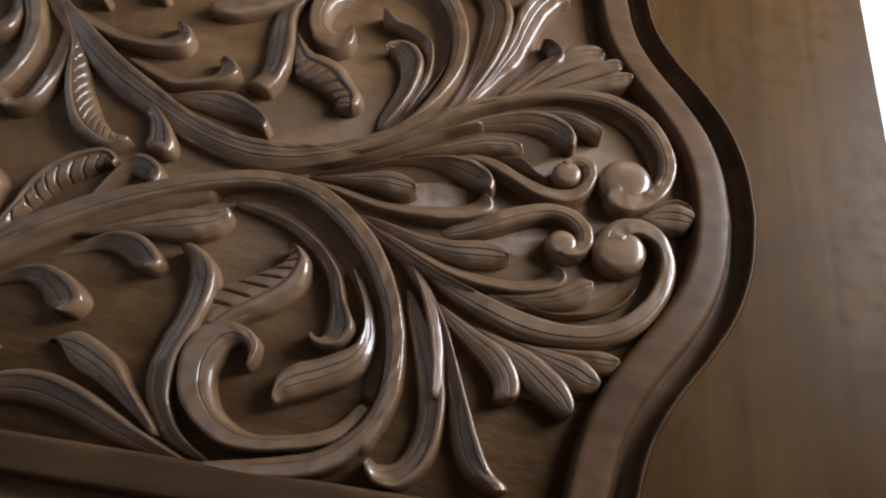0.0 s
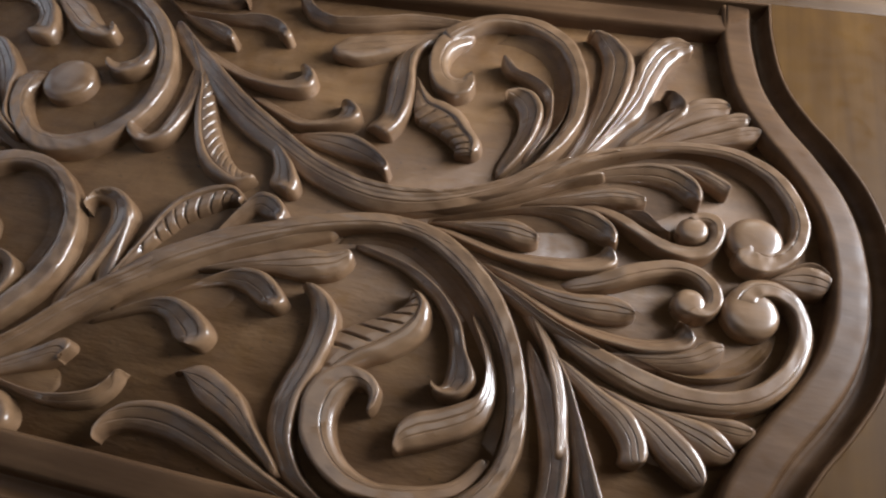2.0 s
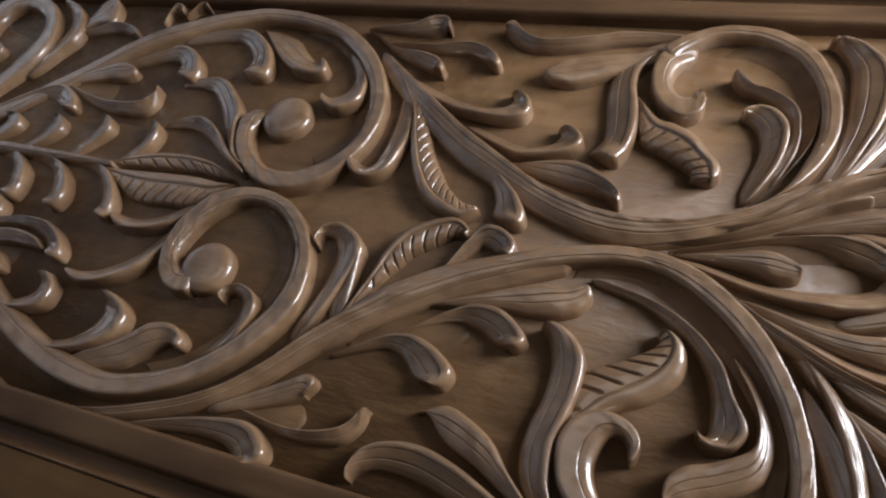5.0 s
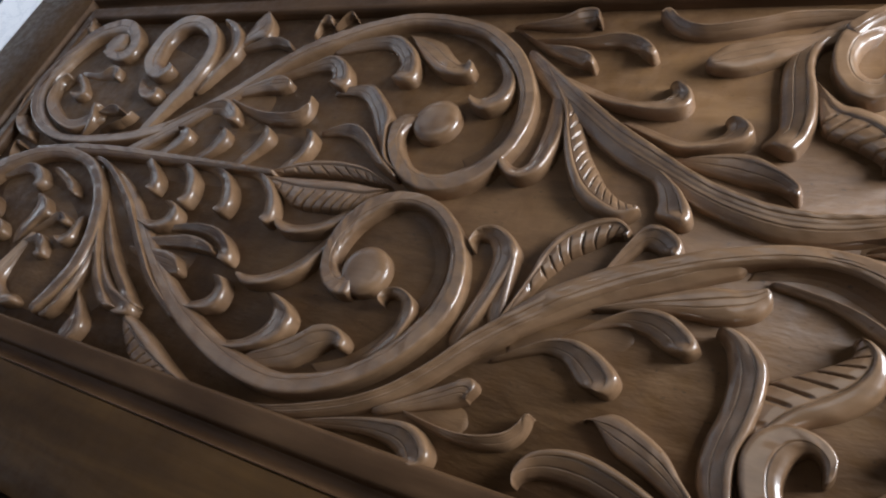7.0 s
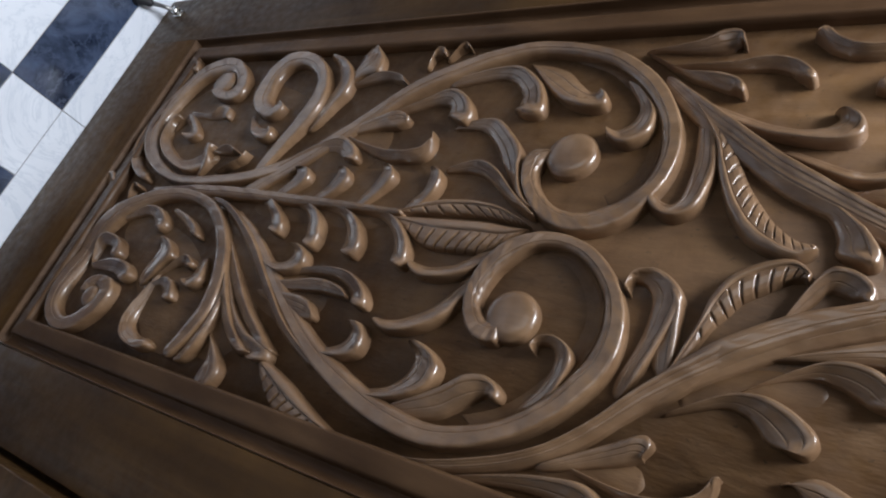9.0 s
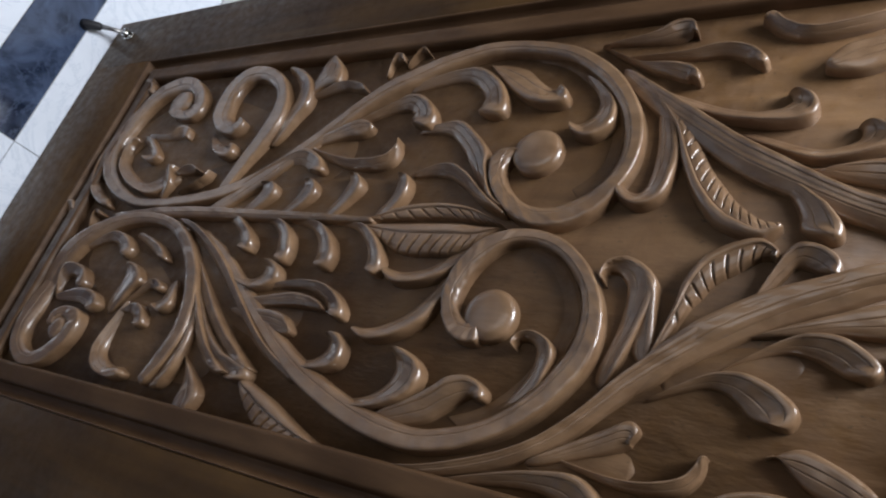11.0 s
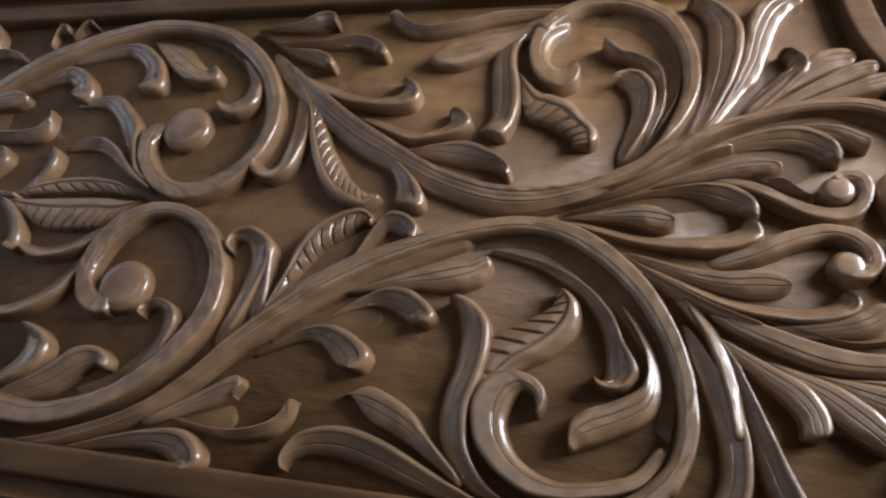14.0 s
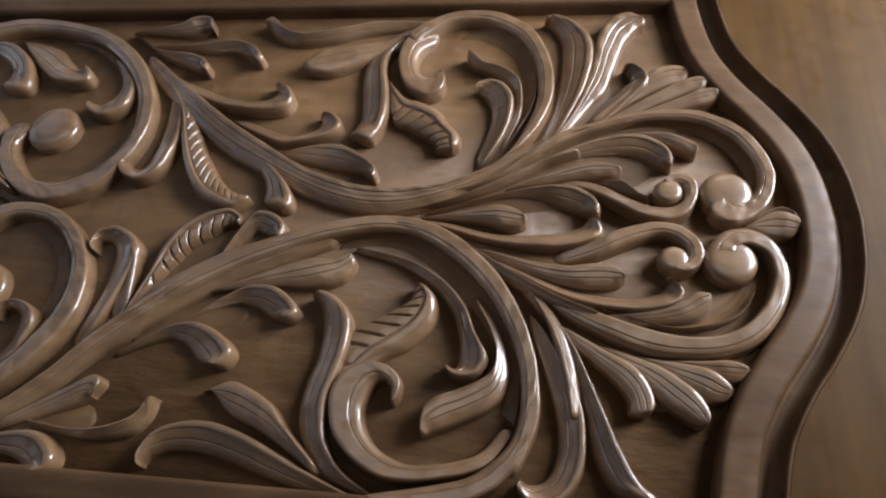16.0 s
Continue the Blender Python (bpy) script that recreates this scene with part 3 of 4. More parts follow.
carve("leaf", LEAF, ((1299, 102), (1347, 78), (1378, 76), (1407, 84), (1418, 97), (1413, 110), (1400, 114)), ((1301, 113), (1351, 93), (1376, 94), (1388, 101), (1391, 110), (1389, 116), (1386, 119)))
carve("leaf", LEAF, ((1352, 64), (1404, 75), (1433, 67), (1458, 50), (1467, 37), (1464, 27)), ((1341, 68), (1390, 54), (1422, 46), (1445, 42), (1454, 38), (1458, 35)))
carve("leaf", LEAF, ((1160, 227), (1214, 224), (1250, 227), (1280, 223), (1304, 202), (1299, 190)), ((1169, 224), (1221, 218), (1258, 217), (1277, 211), (1284, 205), (1290, 200)))
carve("leaf", LEAF, ((1123, 246), (1164, 217), (1198, 208), (1222, 203), (1239, 190), (1240, 174)), ((1148, 226), (1171, 209), (1199, 196), (1218, 188), (1224, 186), (1230, 185)))
carve("leaf", LEAF, ((1125, 252), (1177, 258), (1203, 270), (1222, 266), (1229, 246)), ((1137, 251), (1186, 246), (1209, 247), (1218, 251), (1222, 254)))
carve("leaf", LEAF, ((1513, 260), (1441, 262), (1392, 246), (1346, 238), (1320, 249), (1303, 267), (1295, 255)), ((1501, 257), (1431, 247), (1387, 234), (1344, 228), (1315, 237), (1299, 251), (1290, 261)))
carve("petal", PETAL, ((1478, 243), (1449, 229), (1412, 219), (1374, 210), (1354, 188)), ((1465, 217), (1442, 205), (1419, 191), (1390, 179), (1359, 181)))
carve("notched_leaf", NOTCH, ((1186, 177), (1220, 125), (1233, 81), (1250, 40), (1271, 9), (1296, -6), (1320, -11), (1335, 0)), ((1191, 179), (1225, 137), (1250, 98), (1266, 68), (1282, 45), (1297, 26), (1316, 11), (1335, 7)))
carve("leaf", LEAF, ((1326, 68), (1357, 38), (1373, 20), (1383, 2), (1381, -12)), ((1301, 66), (1333, 43), (1346, 20), (1348, 3), (1364, -9)))
carve("notched_leaf", NOTCH, ((1238, -133), (1251, -88), (1257, -56), (1272, -30), (1296, -14), (1319, -10), (1334, -21), (1333, -31)), ((1247, -131), (1262, -91), (1275, -70), (1284, -56), (1302, -42), (1318, -30), (1326, -28), (1329, -28)))
carve("leaf", LEAF, ((1318, -70), (1341, -21), (1359, -14), (1376, -22), (1384, -35), (1380, -49)), ((1317, -76), (1339, -48), (1348, -35), (1358, -36), (1366, -40), (1373, -43)))
carve("leaf", LEAF, ((1240, -129), (1238, -93), (1234, -64), (1215, -44), (1197, -42), (1185, -50)), ((1218, -127), (1213, -91), (1207, -65), (1195, -51), (1184, -48), (1177, -48)))
carve("petal", PETAL, ((1351, -200), (1364, -193), (1388, -200), (1411, -213), (1429, -233), (1460, -261)), ((1354, -206), (1369, -221), (1392, -231), (1413, -241), (1439, -256), (1461, -270)))
carve("leaf", LEAF, ((1489, -280), (1463, -270), (1428, -255), (1393, -240), (1359, -231), (1332, -233), (1309, -243), (1300, -260), (1305, -276)), ((1478, -285), (1449, -280), (1417, -273), (1384, -264), (1354, -258), (1326, -258), (1311, -263), (1305, -269), (1304, -275)))
carve("stem", RIDGE, ((924, -285), (984, -283), (1036, -277), (1091, -259), (1135, -239), (1164, -218), (1190, -192), (1218, -157), (1248, -127), (1282, -96), (1319, -74), (1355, -56), (1394, -38), (1433, -25)), ((940, -290), (1000, -290), (1057, -282), (1112, -265), (1154, -243), (1186, -218), (1211, -191), (1241, -162), (1277, -134), (1312, -110), (1348, -90), (1387, -71), (1412, -58), (1441, -45)))
carve("petal", PETAL, ((1155, -242), (1189, -222), (1218, -205), (1235, -196), (1243, -203), (1237, -216)), ((1164, -248), (1196, -236), (1216, -228), (1228, -222), (1235, -218), (1238, -216)))
carve("leaf", LEAF, ((1182, -240), (1220, -245), (1253, -244), (1280, -235), (1291, -223), (1294, -214), (1302, -213)), ((1189, -247), (1230, -253), (1258, -253), (1283, -247), (1295, -235), (1299, -223), (1299, -214)))
carve("leaf", LEAF, ((1075, -279), (1128, -262), (1169, -253), (1199, -251), (1220, -263), (1226, -276), (1218, -286), (1206, -284)), ((1077, -283), (1135, -274), (1167, -273), (1183, -277), (1188, -280), (1191, -282), (1195, -283), (1199, -283)))
carve("stem", BAND, ((542, 2), (627, 66), (707, 131), (782, 197), (839, 231), (904, 256), (970, 268), (1033, 261), (1094, 242), (1145, 204), (1176, 160), (1191, 120), (1192, 81), (1182, 48), (1160, 13), (1130, -5), (1096, -8), (1062, 5), (1032, 35), (1018, 66), (1019, 86), (1032, 96)), ((562, -10), (647, 50), (725, 114), (799, 180), (856, 210), (919, 238), (975, 250), (1033, 244), (1082, 227), (1125, 193), (1154, 156), (1168, 120), (1171, 83), (1160, 52), (1135, 29), (1102, 17), (1073, 24), (1048, 47), (1039, 66), (1042, 82), (1048, 92), (1057, 96)))
boss(1072, 93, 30)
carve("step", SLOPE, ((1033, 244), (1082, 227), (1125, 193), (1154, 156), (1168, 120), (1171, 83), (1160, 52), (1135, 29)), ((1025, 243), (1073, 226), (1110, 196), (1136, 162), (1151, 129), (1153, 96), (1144, 70), (1121, 48)))
carve("leaf", LEAF, ((1116, 204), (1148, 165), (1156, 139), (1151, 120), (1131, 108), (1109, 116), (1104, 125)), ((1097, 216), (1125, 176), (1129, 151), (1122, 140), (1113, 135), (1107, 134), (1101, 136)))
carve("leaf", LEAF, ((855, 215), (914, 229), (958, 228), (994, 204), (1012, 175), (1013, 153), (991, 145)), ((862, 205), (922, 216), (954, 206), (972, 185), (972, 172), (969, 165), (967, 160)))
carve("leaf", LEAF, ((974, 229), (1014, 188), (1047, 165), (1074, 159), (1091, 163), (1092, 176), (1083, 184)), ((978, 241), (1018, 229), (1043, 208), (1060, 193), (1068, 190), (1072, 190), (1075, 192)))
carve("leaf", LEAF, ((755, 144), (822, 176), (863, 192), (895, 180), (914, 155), (912, 137), (899, 132)), ((767, 146), (828, 168), (858, 172), (869, 164), (868, 157), (870, 151), (877, 146)))
carve("leaf", LEAF, ((914, 141), (951, 145), (982, 124), (1008, 96), (1014, 69), (1031, 34), (1056, 13)), ((894, 131), (933, 130), (962, 108), (982, 82), (1003, 53), (1026, 27), (1049, 12)))
carve("leaf", LEAF, ((920, 70), (952, 79), (984, 67), (1017, 38), (1059, 6)), ((916, 63), (952, 63), (986, 46), (1016, 23), (1051, 5)))
carve("petal", PETAL, ((708, 122), (752, 142), (788, 154), (814, 146)), ((727, 116), (769, 127), (799, 129), (815, 137)))
carve("leaf", LEAF, ((690, 121), (767, 95), (821, 86), (856, 92), (868, 107), (869, 120)), ((704, 108), (775, 82), (824, 73), (864, 78), (875, 97), (869, 120)))
carve("leaf", LEAF, ((601, 50), (661, 90), (709, 106), (742, 93), (758, 73), (751, 63)), ((607, 43), (670, 77), (701, 83), (718, 77), (724, 73), (731, 70)))
carve("tuft", LEAF, ((649, -2), (678, 17), (689, 33), (679, 48), (657, 46)), ((621, 8), (639, 28), (647, 41), (644, 48), (640, 51)))
carve("tuft", LEAF, ((722, -3), (750, 14), (764, 34), (753, 52), (743, 51)), ((695, 5), (716, 22), (725, 45), (726, 53), (726, 56)))
carve("tuft", LEAF, ((807, -1), (829, 24), (839, 44), (828, 60), (817, 60)), ((780, 10), (797, 30), (805, 53), (805, 61), (804, 65)))
carve("tuft", LEAF, ((889, 0), (907, 20), (914, 40), (908, 58), (894, 61)), ((866, 11), (883, 31), (886, 51), (884, 60), (883, 66)))
carve("tuft", LEAF, ((522, -6), (621, -4), (660, -21), (685, -42), (687, -60), (677, -63)), ((525, -9), (601, -10), (634, -25), (649, -40), (651, -49), (653, -56)))
carve("tuft", LEAF, ((635, -8), (708, -7), (747, -26), (761, -51), (760, -71), (750, -76)), ((637, -8), (690, -13), (715, -27), (726, -47), (729, -60), (731, -68)))
carve("tuft", LEAF, ((715, -10), (782, -10), (818, -29), (835, -55), (833, -75), (820, -79)), ((716, -10), (766, -17), (792, -35), (800, -54), (801, -65), (802, -72)))
carve("tuft", LEAF, ((806, -10), (857, -10), (889, -28), (911, -55), (913, -76), (906, -83)), ((808, -11), (843, -16), (870, -35), (882, -54), (884, -67), (887, -75)))
carve("notched_leaf", NOTCH, ((856, -8), (896, 11), (943, 21), (999, 18), (1033, 5), (1062, -10)), ((868, -5), (922, 0), (986, 2), (1025, -2), (1044, -5), (1056, -7)))
carve("notched_leaf", NOTCH, ((865, -10), (929, -7), (992, -5), (1030, -8), (1061, -12)), ((884, -24), (923, -45), (972, -47), (1015, -41), (1053, -12)))
carve("leaf", LEAF, ((1046, -33), (1018, -59), (998, -76), (968, -87), (937, -88), (918, -77)), ((1026, -21), (1000, -44), (976, -62), (948, -70), (926, -68), (915, -65)))
carve("leaf", LEAF, ((1025, -69), (1008, -104), (993, -133), (963, -153), (927, -161), (902, -151)), ((1006, -51), (988, -94), (967, -121), (942, -137), (920, -144), (902, -144)))
carve("stem", BAND, ((318, -7), (514, 4), (663, 2), (782, -1), (877, -5)), ((344, -21), (538, -13), (670, -12), (786, -11), (879, -11)))
carve("stem", BAND, ((501, -16), (586, -46), (664, -96), (757, -164), (832, -212), (898, -241), (962, -260), (1022, -266), (1071, -257), (1113, -237), (1146, -212), (1172, -181), (1189, -149), (1193, -115), (1186, -83), (1168, -52), (1138, -25), (1104, -13), (1070, -13), (1039, -26), (1019, -51), (1010, -81), (1014, -113), (1029, -138), (1050, -148), (1070, -146)), ((526, -14), (617, -49), (699, -101), (782, -157), (853, -195), (920, -221), (977, -236), (1028, -241), (1068, -232), (1103, -216), (1132, -191), (1153, -162), (1166, -132), (1168, -102), (1160, -74), (1138, -47), (1108, -30), (1075, -30), (1054, -45), (1039, -66), (1031, -91), (1031, -106), (1039, -117), (1049, -123), (1057, -122), (1064, -118)))
boss(1072, -113, 29)
carve("step", SLOPE, ((1068, -232), (1103, -216), (1132, -191), (1153, -162), (1166, -132), (1168, -102), (1160, -74), (1138, -47), (1108, -30), (1075, -30)), ((1052, -223), (1086, -207), (1112, -183), (1132, -153), (1144, -125), (1147, -97), (1138, -73), (1121, -51), (1097, -37), (1072, -38)))
carve("leaf", LEAF, ((1113, -214), (1138, -191), (1149, -165), (1152, -146), (1144, -133), (1127, -126), (1110, -130), (1106, -141), (1114, -149)), ((1108, -202), (1123, -178), (1130, -157), (1128, -141), (1121, -135), (1114, -135), (1110, -138), (1109, -141), (1109, -145)))
carve("leaf", LEAF, ((1210, -157), (1223, -117), (1232, -88), (1236, -64), (1223, -47), (1203, -38), (1184, -45), (1179, -62), (1188, -69)), ((1191, -156), (1202, -118), (1206, -88), (1204, -66), (1196, -54), (1188, -52), (1184, -54), (1183, -58), (1184, -63)))
carve("leaf", LEAF, ((771, -185), (857, -225), (913, -237), (959, -234), (991, -224), (1011, -209), (1016, -187), (1005, -173), (986, -164), (968, -164)), ((787, -190), (869, -223), (917, -227), (952, -219), (971, -203), (976, -186), (973, -177), (969, -171), (963, -167), (959, -165)))
carve("leaf", LEAF, ((973, -232), (1020, -205), (1047, -185), (1072, -181), (1092, -192), (1093, -206)), ((979, -246), (1025, -236), (1047, -223), (1065, -207), (1074, -200), (1081, -204)))
carve("leaf", LEAF, ((728, -156), (794, -193), (847, -205), (885, -203), (905, -192), (905, -172), (893, -158), (875, -159)), ((748, -164), (807, -191), (845, -194), (866, -187), (875, -176), (874, -167), (870, -162), (865, -159)))
carve("leaf", LEAF, ((706, -118), (773, -99), (829, -96), (861, -106), (882, -124), (885, -138), (873, -142)), ((690, -127), (759, -109), (807, -107), (836, -115), (847, -123), (853, -130), (857, -135)))
carve("petal", PETAL, ((703, -131), (768, -117), (805, -114), (836, -119), (853, -129)), ((719, -139), (776, -132), (813, -130), (837, -131), (852, -132)))
carve("petal", PETAL, ((705, -143), (760, -140), (798, -145), (817, -162)), ((710, -152), (764, -165), (796, -169), (816, -167)))
carve("leaf", LEAF, ((581, -38), (665, -96), (709, -114), (740, -114), (759, -102), (758, -85), (740, -73), (724, -76)), ((582, -33), (665, -86), (700, -98), (717, -95), (723, -86), (722, -79), (717, -75), (712, -72)))
carve("notched_leaf", NOTCH, ((769, -228), (821, -244), (877, -267), (917, -281), (958, -287)), ((775, -250), (810, -278), (856, -286), (907, -288), (950, -289)))
carve("volute", BAND, ((659, 71), (587, 31), (498, 8), (404, 1), (319, 21), (251, 61), (215, 113), (218, 164), (243, 215), (265, 253), (315, 276), (366, 270), (414, 233), (427, 199), (412, 177), (369, 180), (328, 200)), ((637, 84), (564, 47), (471, 25), (392, 19), (331, 39), (277, 74), (249, 123), (256, 169), (271, 205), (295, 233), (334, 246), (365, 242), (386, 221), (388, 208), (377, 201), (363, 204), (351, 213)))
boss(353, 219, 26)
carve("curl", LEAF, ((447, 53), (403, 28), (333, 45), (282, 81), (267, 124), (285, 150)), ((406, 75), (369, 55), (325, 70), (294, 92), (282, 124), (294, 143)))
carve("leaf", LEAF, ((296, 125), (314, 147), (353, 126), (377, 102), (359, 89), (327, 99)), ((294, 121), (302, 133), (317, 127), (328, 117), (324, 111), (311, 112)))
carve("leaf", LEAF, ((313, 157), (372, 150), (399, 165), (424, 156), (429, 134)), ((321, 142), (367, 139), (393, 140), (403, 141), (410, 142)))
carve("tuft", LEAF, ((438, 32), (442, 53), (429, 77), (438, 83)), ((399, 47), (404, 65), (399, 81), (402, 89)))
carve("tuft", LEAF, ((439, 70), (470, 82), (507, 70)), ((436, 68), (473, 70), (489, 72)))
carve("tuft", LEAF, ((476, 38), (516, 53), (527, 73)), ((473, 39), (505, 46), (522, 70)))
carve("tuft", LEAF, ((211, 254), (211, 286), (244, 268), (252, 245)), ((197, 254), (211, 257), (219, 257), (227, 254)))
carve("volute", BAND, ((565, 26), (593, 82), (618, 125), (631, 167), (621, 211), (591, 252), (547, 276), (504, 281), (473, 263), (459, 229), (461, 187), (484, 156), (521, 139), (543, 145), (550, 163), (532, 175)), ((545, 31), (564, 88), (583, 130), (595, 175), (590, 215), (566, 240), (533, 253), (507, 246), (496, 223), (501, 194), (508, 176), (516, 168), (524, 165), (527, 168), (529, 173), (529, 175)))
carve("curl", LEAF, ((483, 139), (504, 112), (535, 96), (556, 102), (558, 118)), ((486, 147), (501, 132), (519, 126), (529, 127), (533, 130)))
carve("leaf", LEAF, ((636, 126), (656, 165), (671, 193), (664, 227), (632, 259), (594, 271)), ((608, 152), (625, 189), (629, 222), (616, 244), (598, 260), (583, 270)))
carve("leaf", PETAL, ((653, 199), (681, 223), (712, 231), (708, 260), (680, 289)), ((648, 219), (658, 247), (663, 271), (669, 282), (674, 288)))
carve("leaf", LEAF, ((669, 210), (717, 227), (763, 220), (789, 198)), ((673, 208), (724, 218), (753, 213), (772, 207)))
carve("tuft", LEAF, ((801, 247), (805, 267), (820, 268), (828, 253)), ((798, 252), (807, 259), (812, 261), (816, 262)))
carve("tuft", LEAF, ((836, 259), (852, 275), (865, 266)), ((835, 262), (848, 268), (855, 272)))
carve("volute", BAND, ((237, -160), (238, -107), (265, -62), (320, -29), (390, -11), (462, -10), (521, -25), (570, -57), (606, -96), (630, -141), (639, -190), (628, -232), (606, -267)), ((276, -166), (282, -119), (309, -75), (355, -44), (410, -28), (468, -28), (510, -42), (548, -67), (577, -100), (601, -144), (608, -189), (598, -229), (586, -266)))
carve("leaf", PETAL, ((600, -90), (644, -163), (651, -219), (638, -261)), ((619, -149), (636, -197), (625, -242), (611, -272)))
carve("volute", BAND, ((248, -117), (238, -170), (246, -230), (272, -265), (317, -282), (363, -271), (395, -240), (404, -207), (391, -184), (355, -179), (327, -192), (325, -217)), ((279, -125), (277, -176), (276, -226), (294, -250), (321, -257), (344, -246), (363, -224), (369, -207), (361, -200), (352, -200), (349, -206), (349, -211)))
boss(354, -216, 18)
carve("curl", LEAF, ((477, -162), (466, -203), (468, -238), (486, -261), (528, -270), (566, -258)), ((484, -165), (481, -206), (483, -232), (498, -245), (521, -250), (543, -247)))
carve("curl", LEAF, ((478, -171), (505, -158), (534, -165), (547, -185), (539, -194)), ((476, -176), (491, -172), (504, -176), (511, -184), (517, -190)))
carve("leaf", LEAF, ((294, -157), (276, -121), (298, -106), (343, -113), (364, -134), (361, -150)), ((294, -156), (293, -134), (305, -126), (319, -130), (328, -139), (335, -146)))
carve("leaf", LEAF, ((303, -160), (351, -147), (400, -150), (423, -167), (412, -182)), ((305, -170), (350, -169), (372, -172), (382, -176), (388, -178)))
carve("leaf", LEAF, ((304, -76), (353, -49), (397, -47), (434, -69), (432, -90)), ((302, -79), (352, -61), (381, -65), (393, -75), (405, -84)))
carve("leaf", LEAF, ((464, -170), (480, -143), (495, -123), (477, -103), (452, -94)), ((424, -157), (436, -132), (438, -115), (433, -103), (431, -95)))
carve("tuft", LEAF, ((435, -42), (483, -56), (517, -74), (531, -89)), ((420, -49), (457, -63), (485, -77), (504, -85)))
carve("tuft", LEAF, ((476, -159), (505, -132), (528, -118), (551, -128), (549, -138)), ((477, -159), (505, -141), (517, -133), (523, -133), (529, -133)))
carve("tuft", LEAF, ((574, -125), (584, -151), (570, -166), (550, -161)), ((547, -125), (550, -139), (543, -148), (534, -153)))
carve("leaf", LEAF, ((616, -117), (675, -174), (720, -202), (756, -212), (777, -219), (778, -232), (752, -238)), ((611, -139), (656, -192), (688, -217), (712, -228), (725, -232), (732, -234), (737, -235)))
carve("petal", PETAL, ((660, -222), (693, -243), (710, -262), (703, -290)), ((664, -233), (673, -254), (671, -276), (676, -294)))
carve("leaf", LEAF, ((599, -83), (687, -157), (748, -198), (785, -220)), ((586, -97), (652, -156), (712, -199), (760, -223)))
carve("leaf", LEAF, ((1217, 142), (1230, 94), (1230, 57), (1222, 31), (1203, 20), (1185, 26), (1173, 38), (1180, 45)), ((1198, 152), (1205, 106), (1206, 72), (1203, 49), (1197, 41), (1190, 42), (1184, 45), (1181, 49)))
carve("bud", PETAL, ((1834, -8), (1849, 2), (1863, 2), (1873, -5), (1871, -16)), ((1832, -18), (1844, -23), (1858, -26), (1866, -24), (1870, -19)))
carve("bud", PETAL, ((1836, -3), (1851, 5), (1863, 5), (1873, -3)), ((1836, -7), (1851, -1), (1863, -2), (1873, -8)))
carve("leaf", LEAF, ((212, 223), (207, 151), (210, 88), (232, 39), (276, 7), (323, -2)), ((222, 217), (215, 151), (219, 94), (237, 55), (271, 31), (304, 19)))
carve("tuft", LEAF, ((184, -29), (182, 3), (202, 11), (226, -10)), ((178, -29), (187, -15), (198, -11), (204, -10)))
carve("tuft", LEAF, ((283, -26), (287, -7), (311, -15)), ((274, -24), (282, -17), (293, -14)))
carve("leaf", LEAF, ((538, -30), (615, -117), (679, -186), (724, -218), (751, -228)), ((513, -34), (591, -123), (654, -192), (691, -222), (723, -235)))
carve("stem", RIDGE, ((490, -9), (561, -27), (646, -75), (709, -125), (781, -180), (852, -216)), ((482, -18), (543, -33), (624, -82), (692, -134), (766, -188), (843, -225)))
carve("stem", RIDGE, ((1459, -26), (1509, -25), (1562, -43), (1609, -71), (1653, -95), (1694, -111)), ((1458, -27), (1504, -30), (1555, -50), (1600, -77), (1645, -101), (1686, -117)))
carve("leaf", LEAF, ((1498, -6), (1550, 8), (1595, 30), (1634, 54), (1670, 71)), ((1502, -5), (1555, 8), (1601, 27), (1641, 51), (1678, 67)))
carve("leaf", LEAF, ((1526, 14), (1578, 29), (1618, 56), (1652, 84), (1684, 98)), ((1531, 14), (1584, 27), (1624, 55), (1656, 82), (1688, 99)))
carve("leaf", PETAL, ((1624, -82), (1641, -111), (1654, -144), (1663, -177), (1667, -208)), ((1629, -81), (1654, -114), (1669, -147), (1675, -179), (1677, -210)))
mound((1510, -11, 6.5), (1569, 12, 19.7), (1641, 38, 34.9), (1703, 61, 38.9), (1757, 64, 20.3))
mound((1536, -28, 5.9), (1604, -50, 19.8), (1669, -74, 27.4), (1730, -92, 24.1), (1773, -98, 10.6))
mound((1656, -120, 5), (1703, -149, 17), (1746, -167, 26.2), (1782, -166, 16.5))
mound((1653, 84, 6.9), (1708, 116, 24.9), (1758, 130, 32.9), (1801, 130, 18.2))
mound((1625, 66, 9.4), (1658, 116, 28.6), (1680, 166, 28.7), (1698, 210, 16.3))
mound((1576, 50, 6.2), (1598, 102, 19.5), (1599, 147, 15))
mound((507, -33, 13.2), (661, -115, 26.2), (750, -138, 39.8), (822, -146, 28.5))
mound((576, -58, 18.1), (637, -151, 44.7), (665, -212, 58.5), (690, -247, 29.9))
mound((619, 49, 20.6), (718, 98, 50.6), (795, 113, 46))
mound((1142, -249, 8.5), (1199, -235, 18.8), (1245, -236, 12.7))
mound((1248, -158, 12.1), (1311, -131, 17.5), (1364, -123, 11.2))
mound((213, 114, 41.1), (348, 134, 92.8), (488, 149, 73.3), (611, 150, 35.9))
mound((308, -68, 24.1), (464, -135, 56.8), (555, -207, 63), (610, -257, 27.7))
mound((581, -7, 26.5), (716, 12, 46.5), (832, 18, 47.3), (913, 29, 30.2))

# ---- kick-down door stop ----
stop = new("door_stop")
tagged(stop, "steel kick-down door stop with black rubber foot holding the door", "door stop")


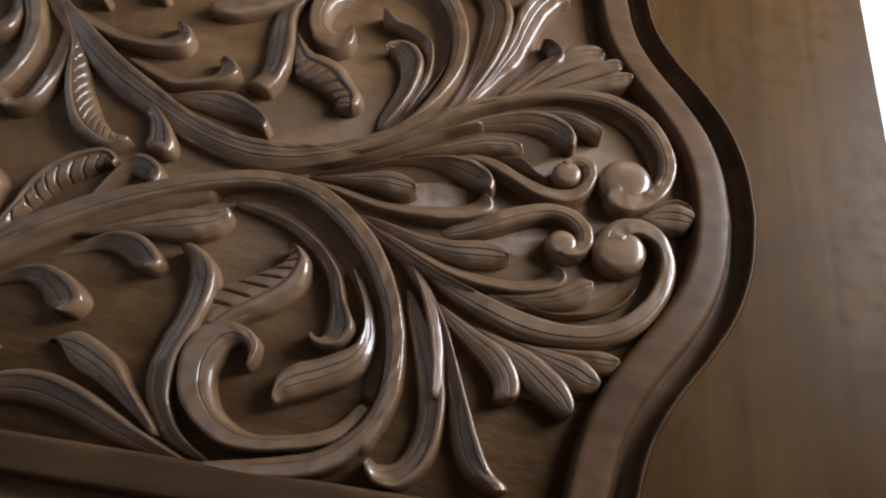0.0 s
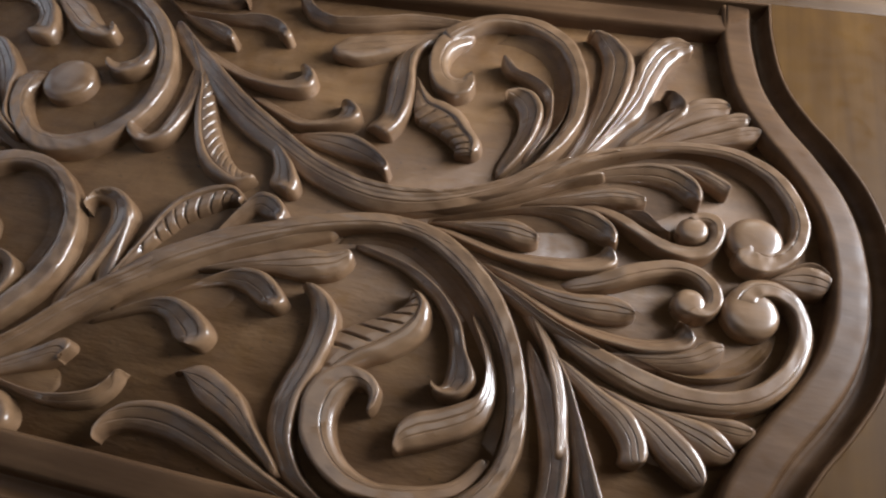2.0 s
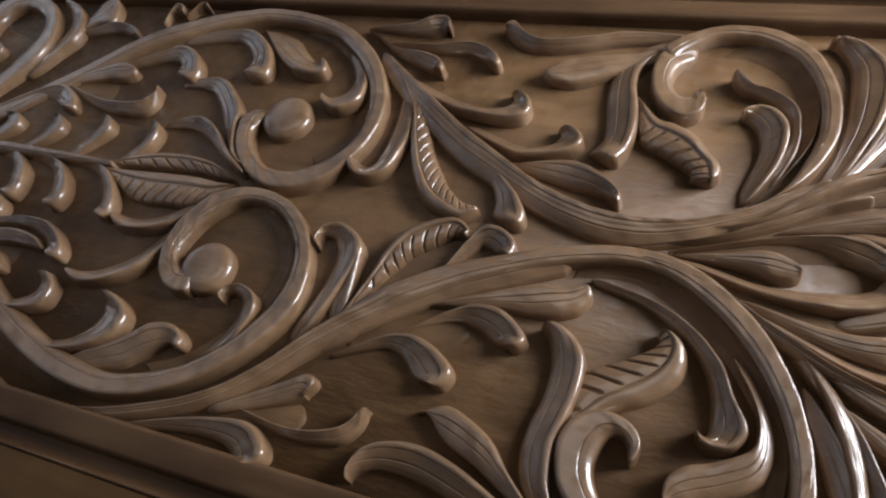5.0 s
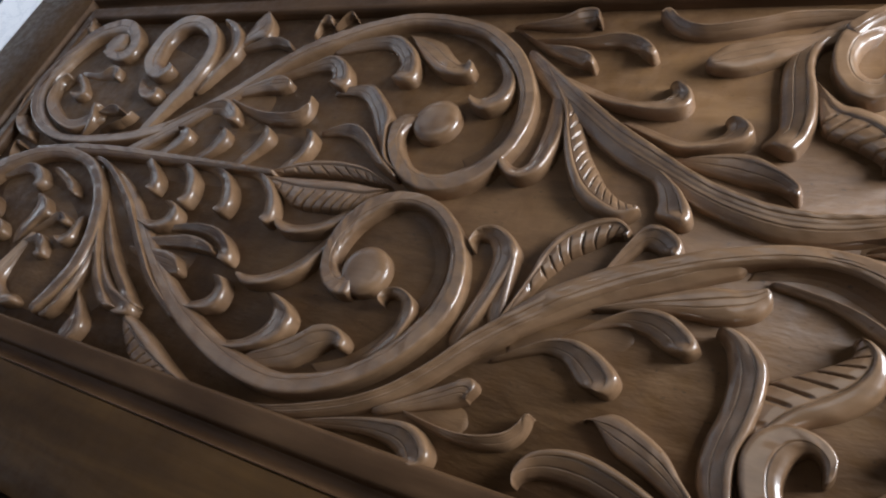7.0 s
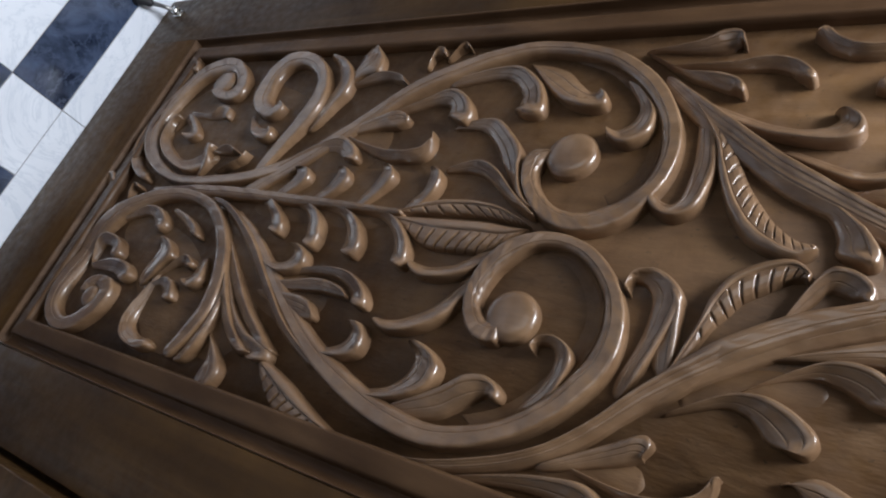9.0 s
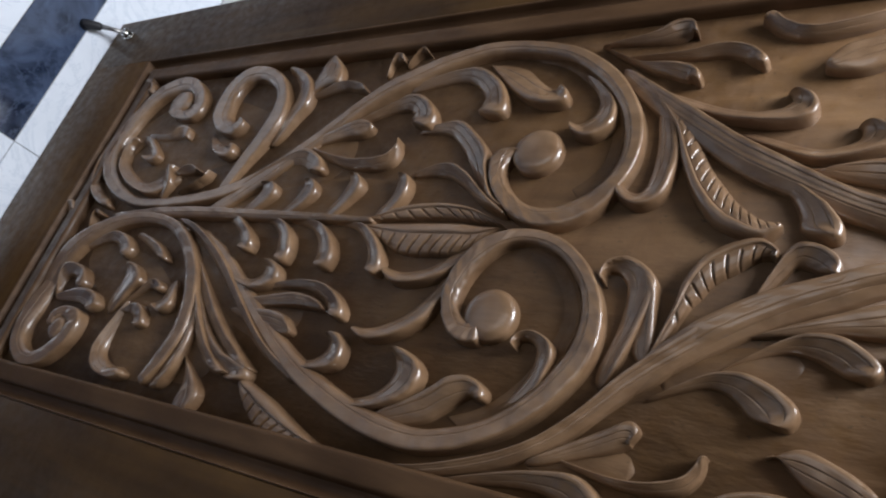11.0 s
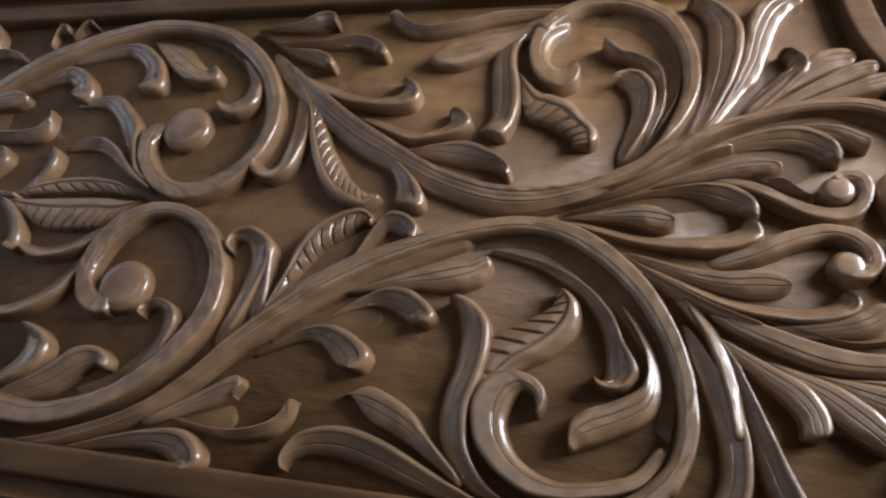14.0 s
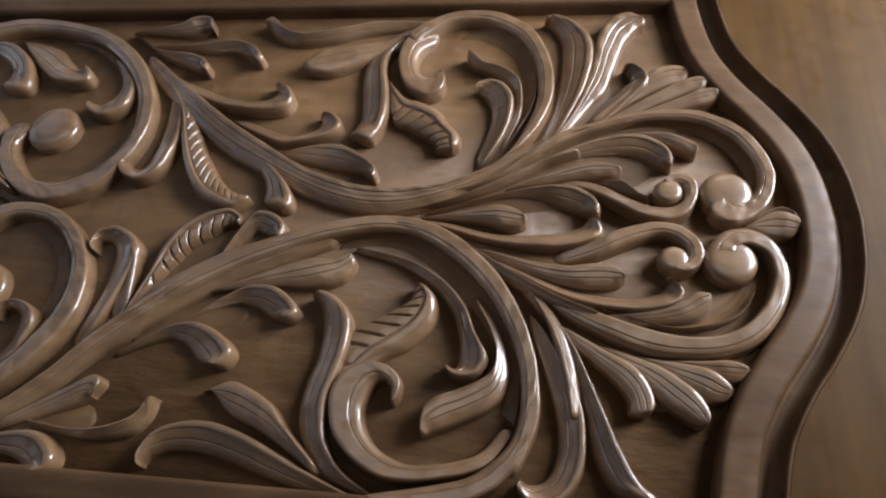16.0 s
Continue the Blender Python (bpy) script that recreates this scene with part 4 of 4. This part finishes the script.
def tube(path, radii, n=14):
    bm = bmesh.new()
    path = [Vector(p) for p in path]
    rings = []
    for i, p in enumerate(path):
        d = (path[min(i + 1, len(path) - 1)] - path[max(i - 1, 0)]).normalized()
        x = d.orthogonal().normalized()
        y = d.cross(x)
        rings.append([bm.verts.new(p + radii[i] * (math.cos(2 * math.pi * k / n) * x + math.sin(2 * math.pi * k / n) * y)) for k in range(n)])
    for a, b in zip(rings, rings[1:]):
        for k in range(n):
            bm.faces.new((a[k], a[(k + 1) % n], b[(k + 1) % n], b[k]))
    bm.faces.new(rings[0]), bm.faces.new(rings[-1])
    return bm


part("bracket", box(-0.422, -0.406, -0.004, 0.0, 0.048, 0.074, 0.0015), STEEL, stop)
part("hinge_knuckle", tube([(-0.423, -0.01, 0.06), (-0.421, -0.01, 0.06), (-0.407, -0.01, 0.06), (-0.405, -0.01, 0.06)], [0.004, 0.0075, 0.0075, 0.004]), STEEL, stop)
part("arm", tube([(-0.414, -0.012, 0.058), (-0.409, -0.03, 0.042), (-0.403, -0.046, 0.026)], [0.0045, 0.0042, 0.0055]), DULL_STEEL, stop)
part("rubber_foot", tube([(-0.404, -0.043, 0.029), (-0.403, -0.046, 0.026), (-0.398, -0.06, 0.01), (-0.397, -0.063, 0.0)], [0.0055, 0.0085, 0.0105, 0.0115]), RUBBER, stop)

# ---- room ----
# added dark post, fills the unidentified dark area beside the leaf
filler = part("dark_upright", box(0.468, 0.62, -0.03, NORTH - 0.002, 0, 2.1, 0.003), PLAIN)
tagged(filler, "dark brown wooden post added beside the leaf", "door frame", kind="structure")

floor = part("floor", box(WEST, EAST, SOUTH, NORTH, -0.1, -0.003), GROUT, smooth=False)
tagged(floor, "white marble and dark blue marble floor with an added, unseen checked field", "floor", kind="structure")


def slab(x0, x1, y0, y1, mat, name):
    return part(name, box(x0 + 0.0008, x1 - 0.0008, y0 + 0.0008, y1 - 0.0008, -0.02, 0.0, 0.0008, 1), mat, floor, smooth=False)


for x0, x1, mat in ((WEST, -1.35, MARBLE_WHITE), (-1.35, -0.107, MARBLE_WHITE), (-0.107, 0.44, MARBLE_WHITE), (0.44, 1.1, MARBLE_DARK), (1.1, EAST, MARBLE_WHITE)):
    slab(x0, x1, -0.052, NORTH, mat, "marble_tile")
# dark tile from x 0.05 is added, so the stile reflects less light
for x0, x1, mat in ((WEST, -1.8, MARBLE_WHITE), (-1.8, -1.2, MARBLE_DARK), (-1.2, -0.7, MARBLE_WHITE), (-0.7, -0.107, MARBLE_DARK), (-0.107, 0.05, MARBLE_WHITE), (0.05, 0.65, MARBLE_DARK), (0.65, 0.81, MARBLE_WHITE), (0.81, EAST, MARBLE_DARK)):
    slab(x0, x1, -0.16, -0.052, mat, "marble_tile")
# unseen checked field, its order chosen to steer floor sheen on the door
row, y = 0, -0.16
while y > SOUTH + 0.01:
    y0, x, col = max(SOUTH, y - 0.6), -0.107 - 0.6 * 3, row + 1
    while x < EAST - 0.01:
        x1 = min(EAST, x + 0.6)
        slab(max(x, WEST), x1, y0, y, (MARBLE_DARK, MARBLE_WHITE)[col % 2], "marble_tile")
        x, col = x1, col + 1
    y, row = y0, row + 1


def wall(name, bm, mat=LOW_BOUNCE_WALL, label="plain unseen wall, dark tan to cut bounce light"):
    return tagged(part(name, bm, mat, smooth=False), label, "wall", kind="structure")


wall("wall_north", box(WEST - 0.2, EAST + 0.2, NORTH, NORTH + 0.2, 0, TOP), WALL, "plain white painted wall")
wall("wall_east", box(EAST, EAST + 0.2, SOUTH, NORTH, 0, TOP))
def joined(boxes):
    bm = bmesh.new()
    for args in boxes:
        other = box(*args)
        tmp = bpy.data.meshes.new("piece")
        other.to_mesh(tmp)
        other.free()
        bm.from_mesh(tmp)
        bpy.data.meshes.remove(tmp)
    return bm


(WIN_Y0, WIN_Y1), = WINDOWS
wall("wall_west", joined([(WEST - 0.2, WEST, *piece) for piece in ((SOUTH, WIN_Y0, 0, TOP), (WIN_Y1, NORTH, 0, TOP), (WIN_Y0, WIN_Y1, 0, WIN_Z0), (WIN_Y0, WIN_Y1, WIN_Z1, TOP))]))
# unseen wall, its opening added to let the back fill through
wall("wall_south", joined([(x0, x1, SOUTH - 0.2, SOUTH, z0, z1) for x0, x1, z0, z1 in (
    (WEST - 0.2, BACK_X0, 0, TOP), (BACK_X1, EAST + 0.2, 0, TOP), (BACK_X0, BACK_X1, 0, BACK_Z0), (BACK_X0, BACK_X1, BACK_Z1, TOP))]))
ceiling = part("ceiling", joined([(*piece, TOP, TOP + 0.15) for piece in ((WEST - 0.2, SKY_X0, SOUTH - 0.2, NORTH + 0.2), (SKY_X1, EAST + 0.2, SOUTH - 0.2, NORTH + 0.2),
                                                                         (SKY_X0, SKY_X1, SOUTH - 0.2, SKY_Y0), (SKY_X0, SKY_X1, SKY_Y1, NORTH + 0.2))]), LOW_BOUNCE_WALL, smooth=False)
tagged(ceiling, "plain painted ceiling", "ceiling", kind="structure")
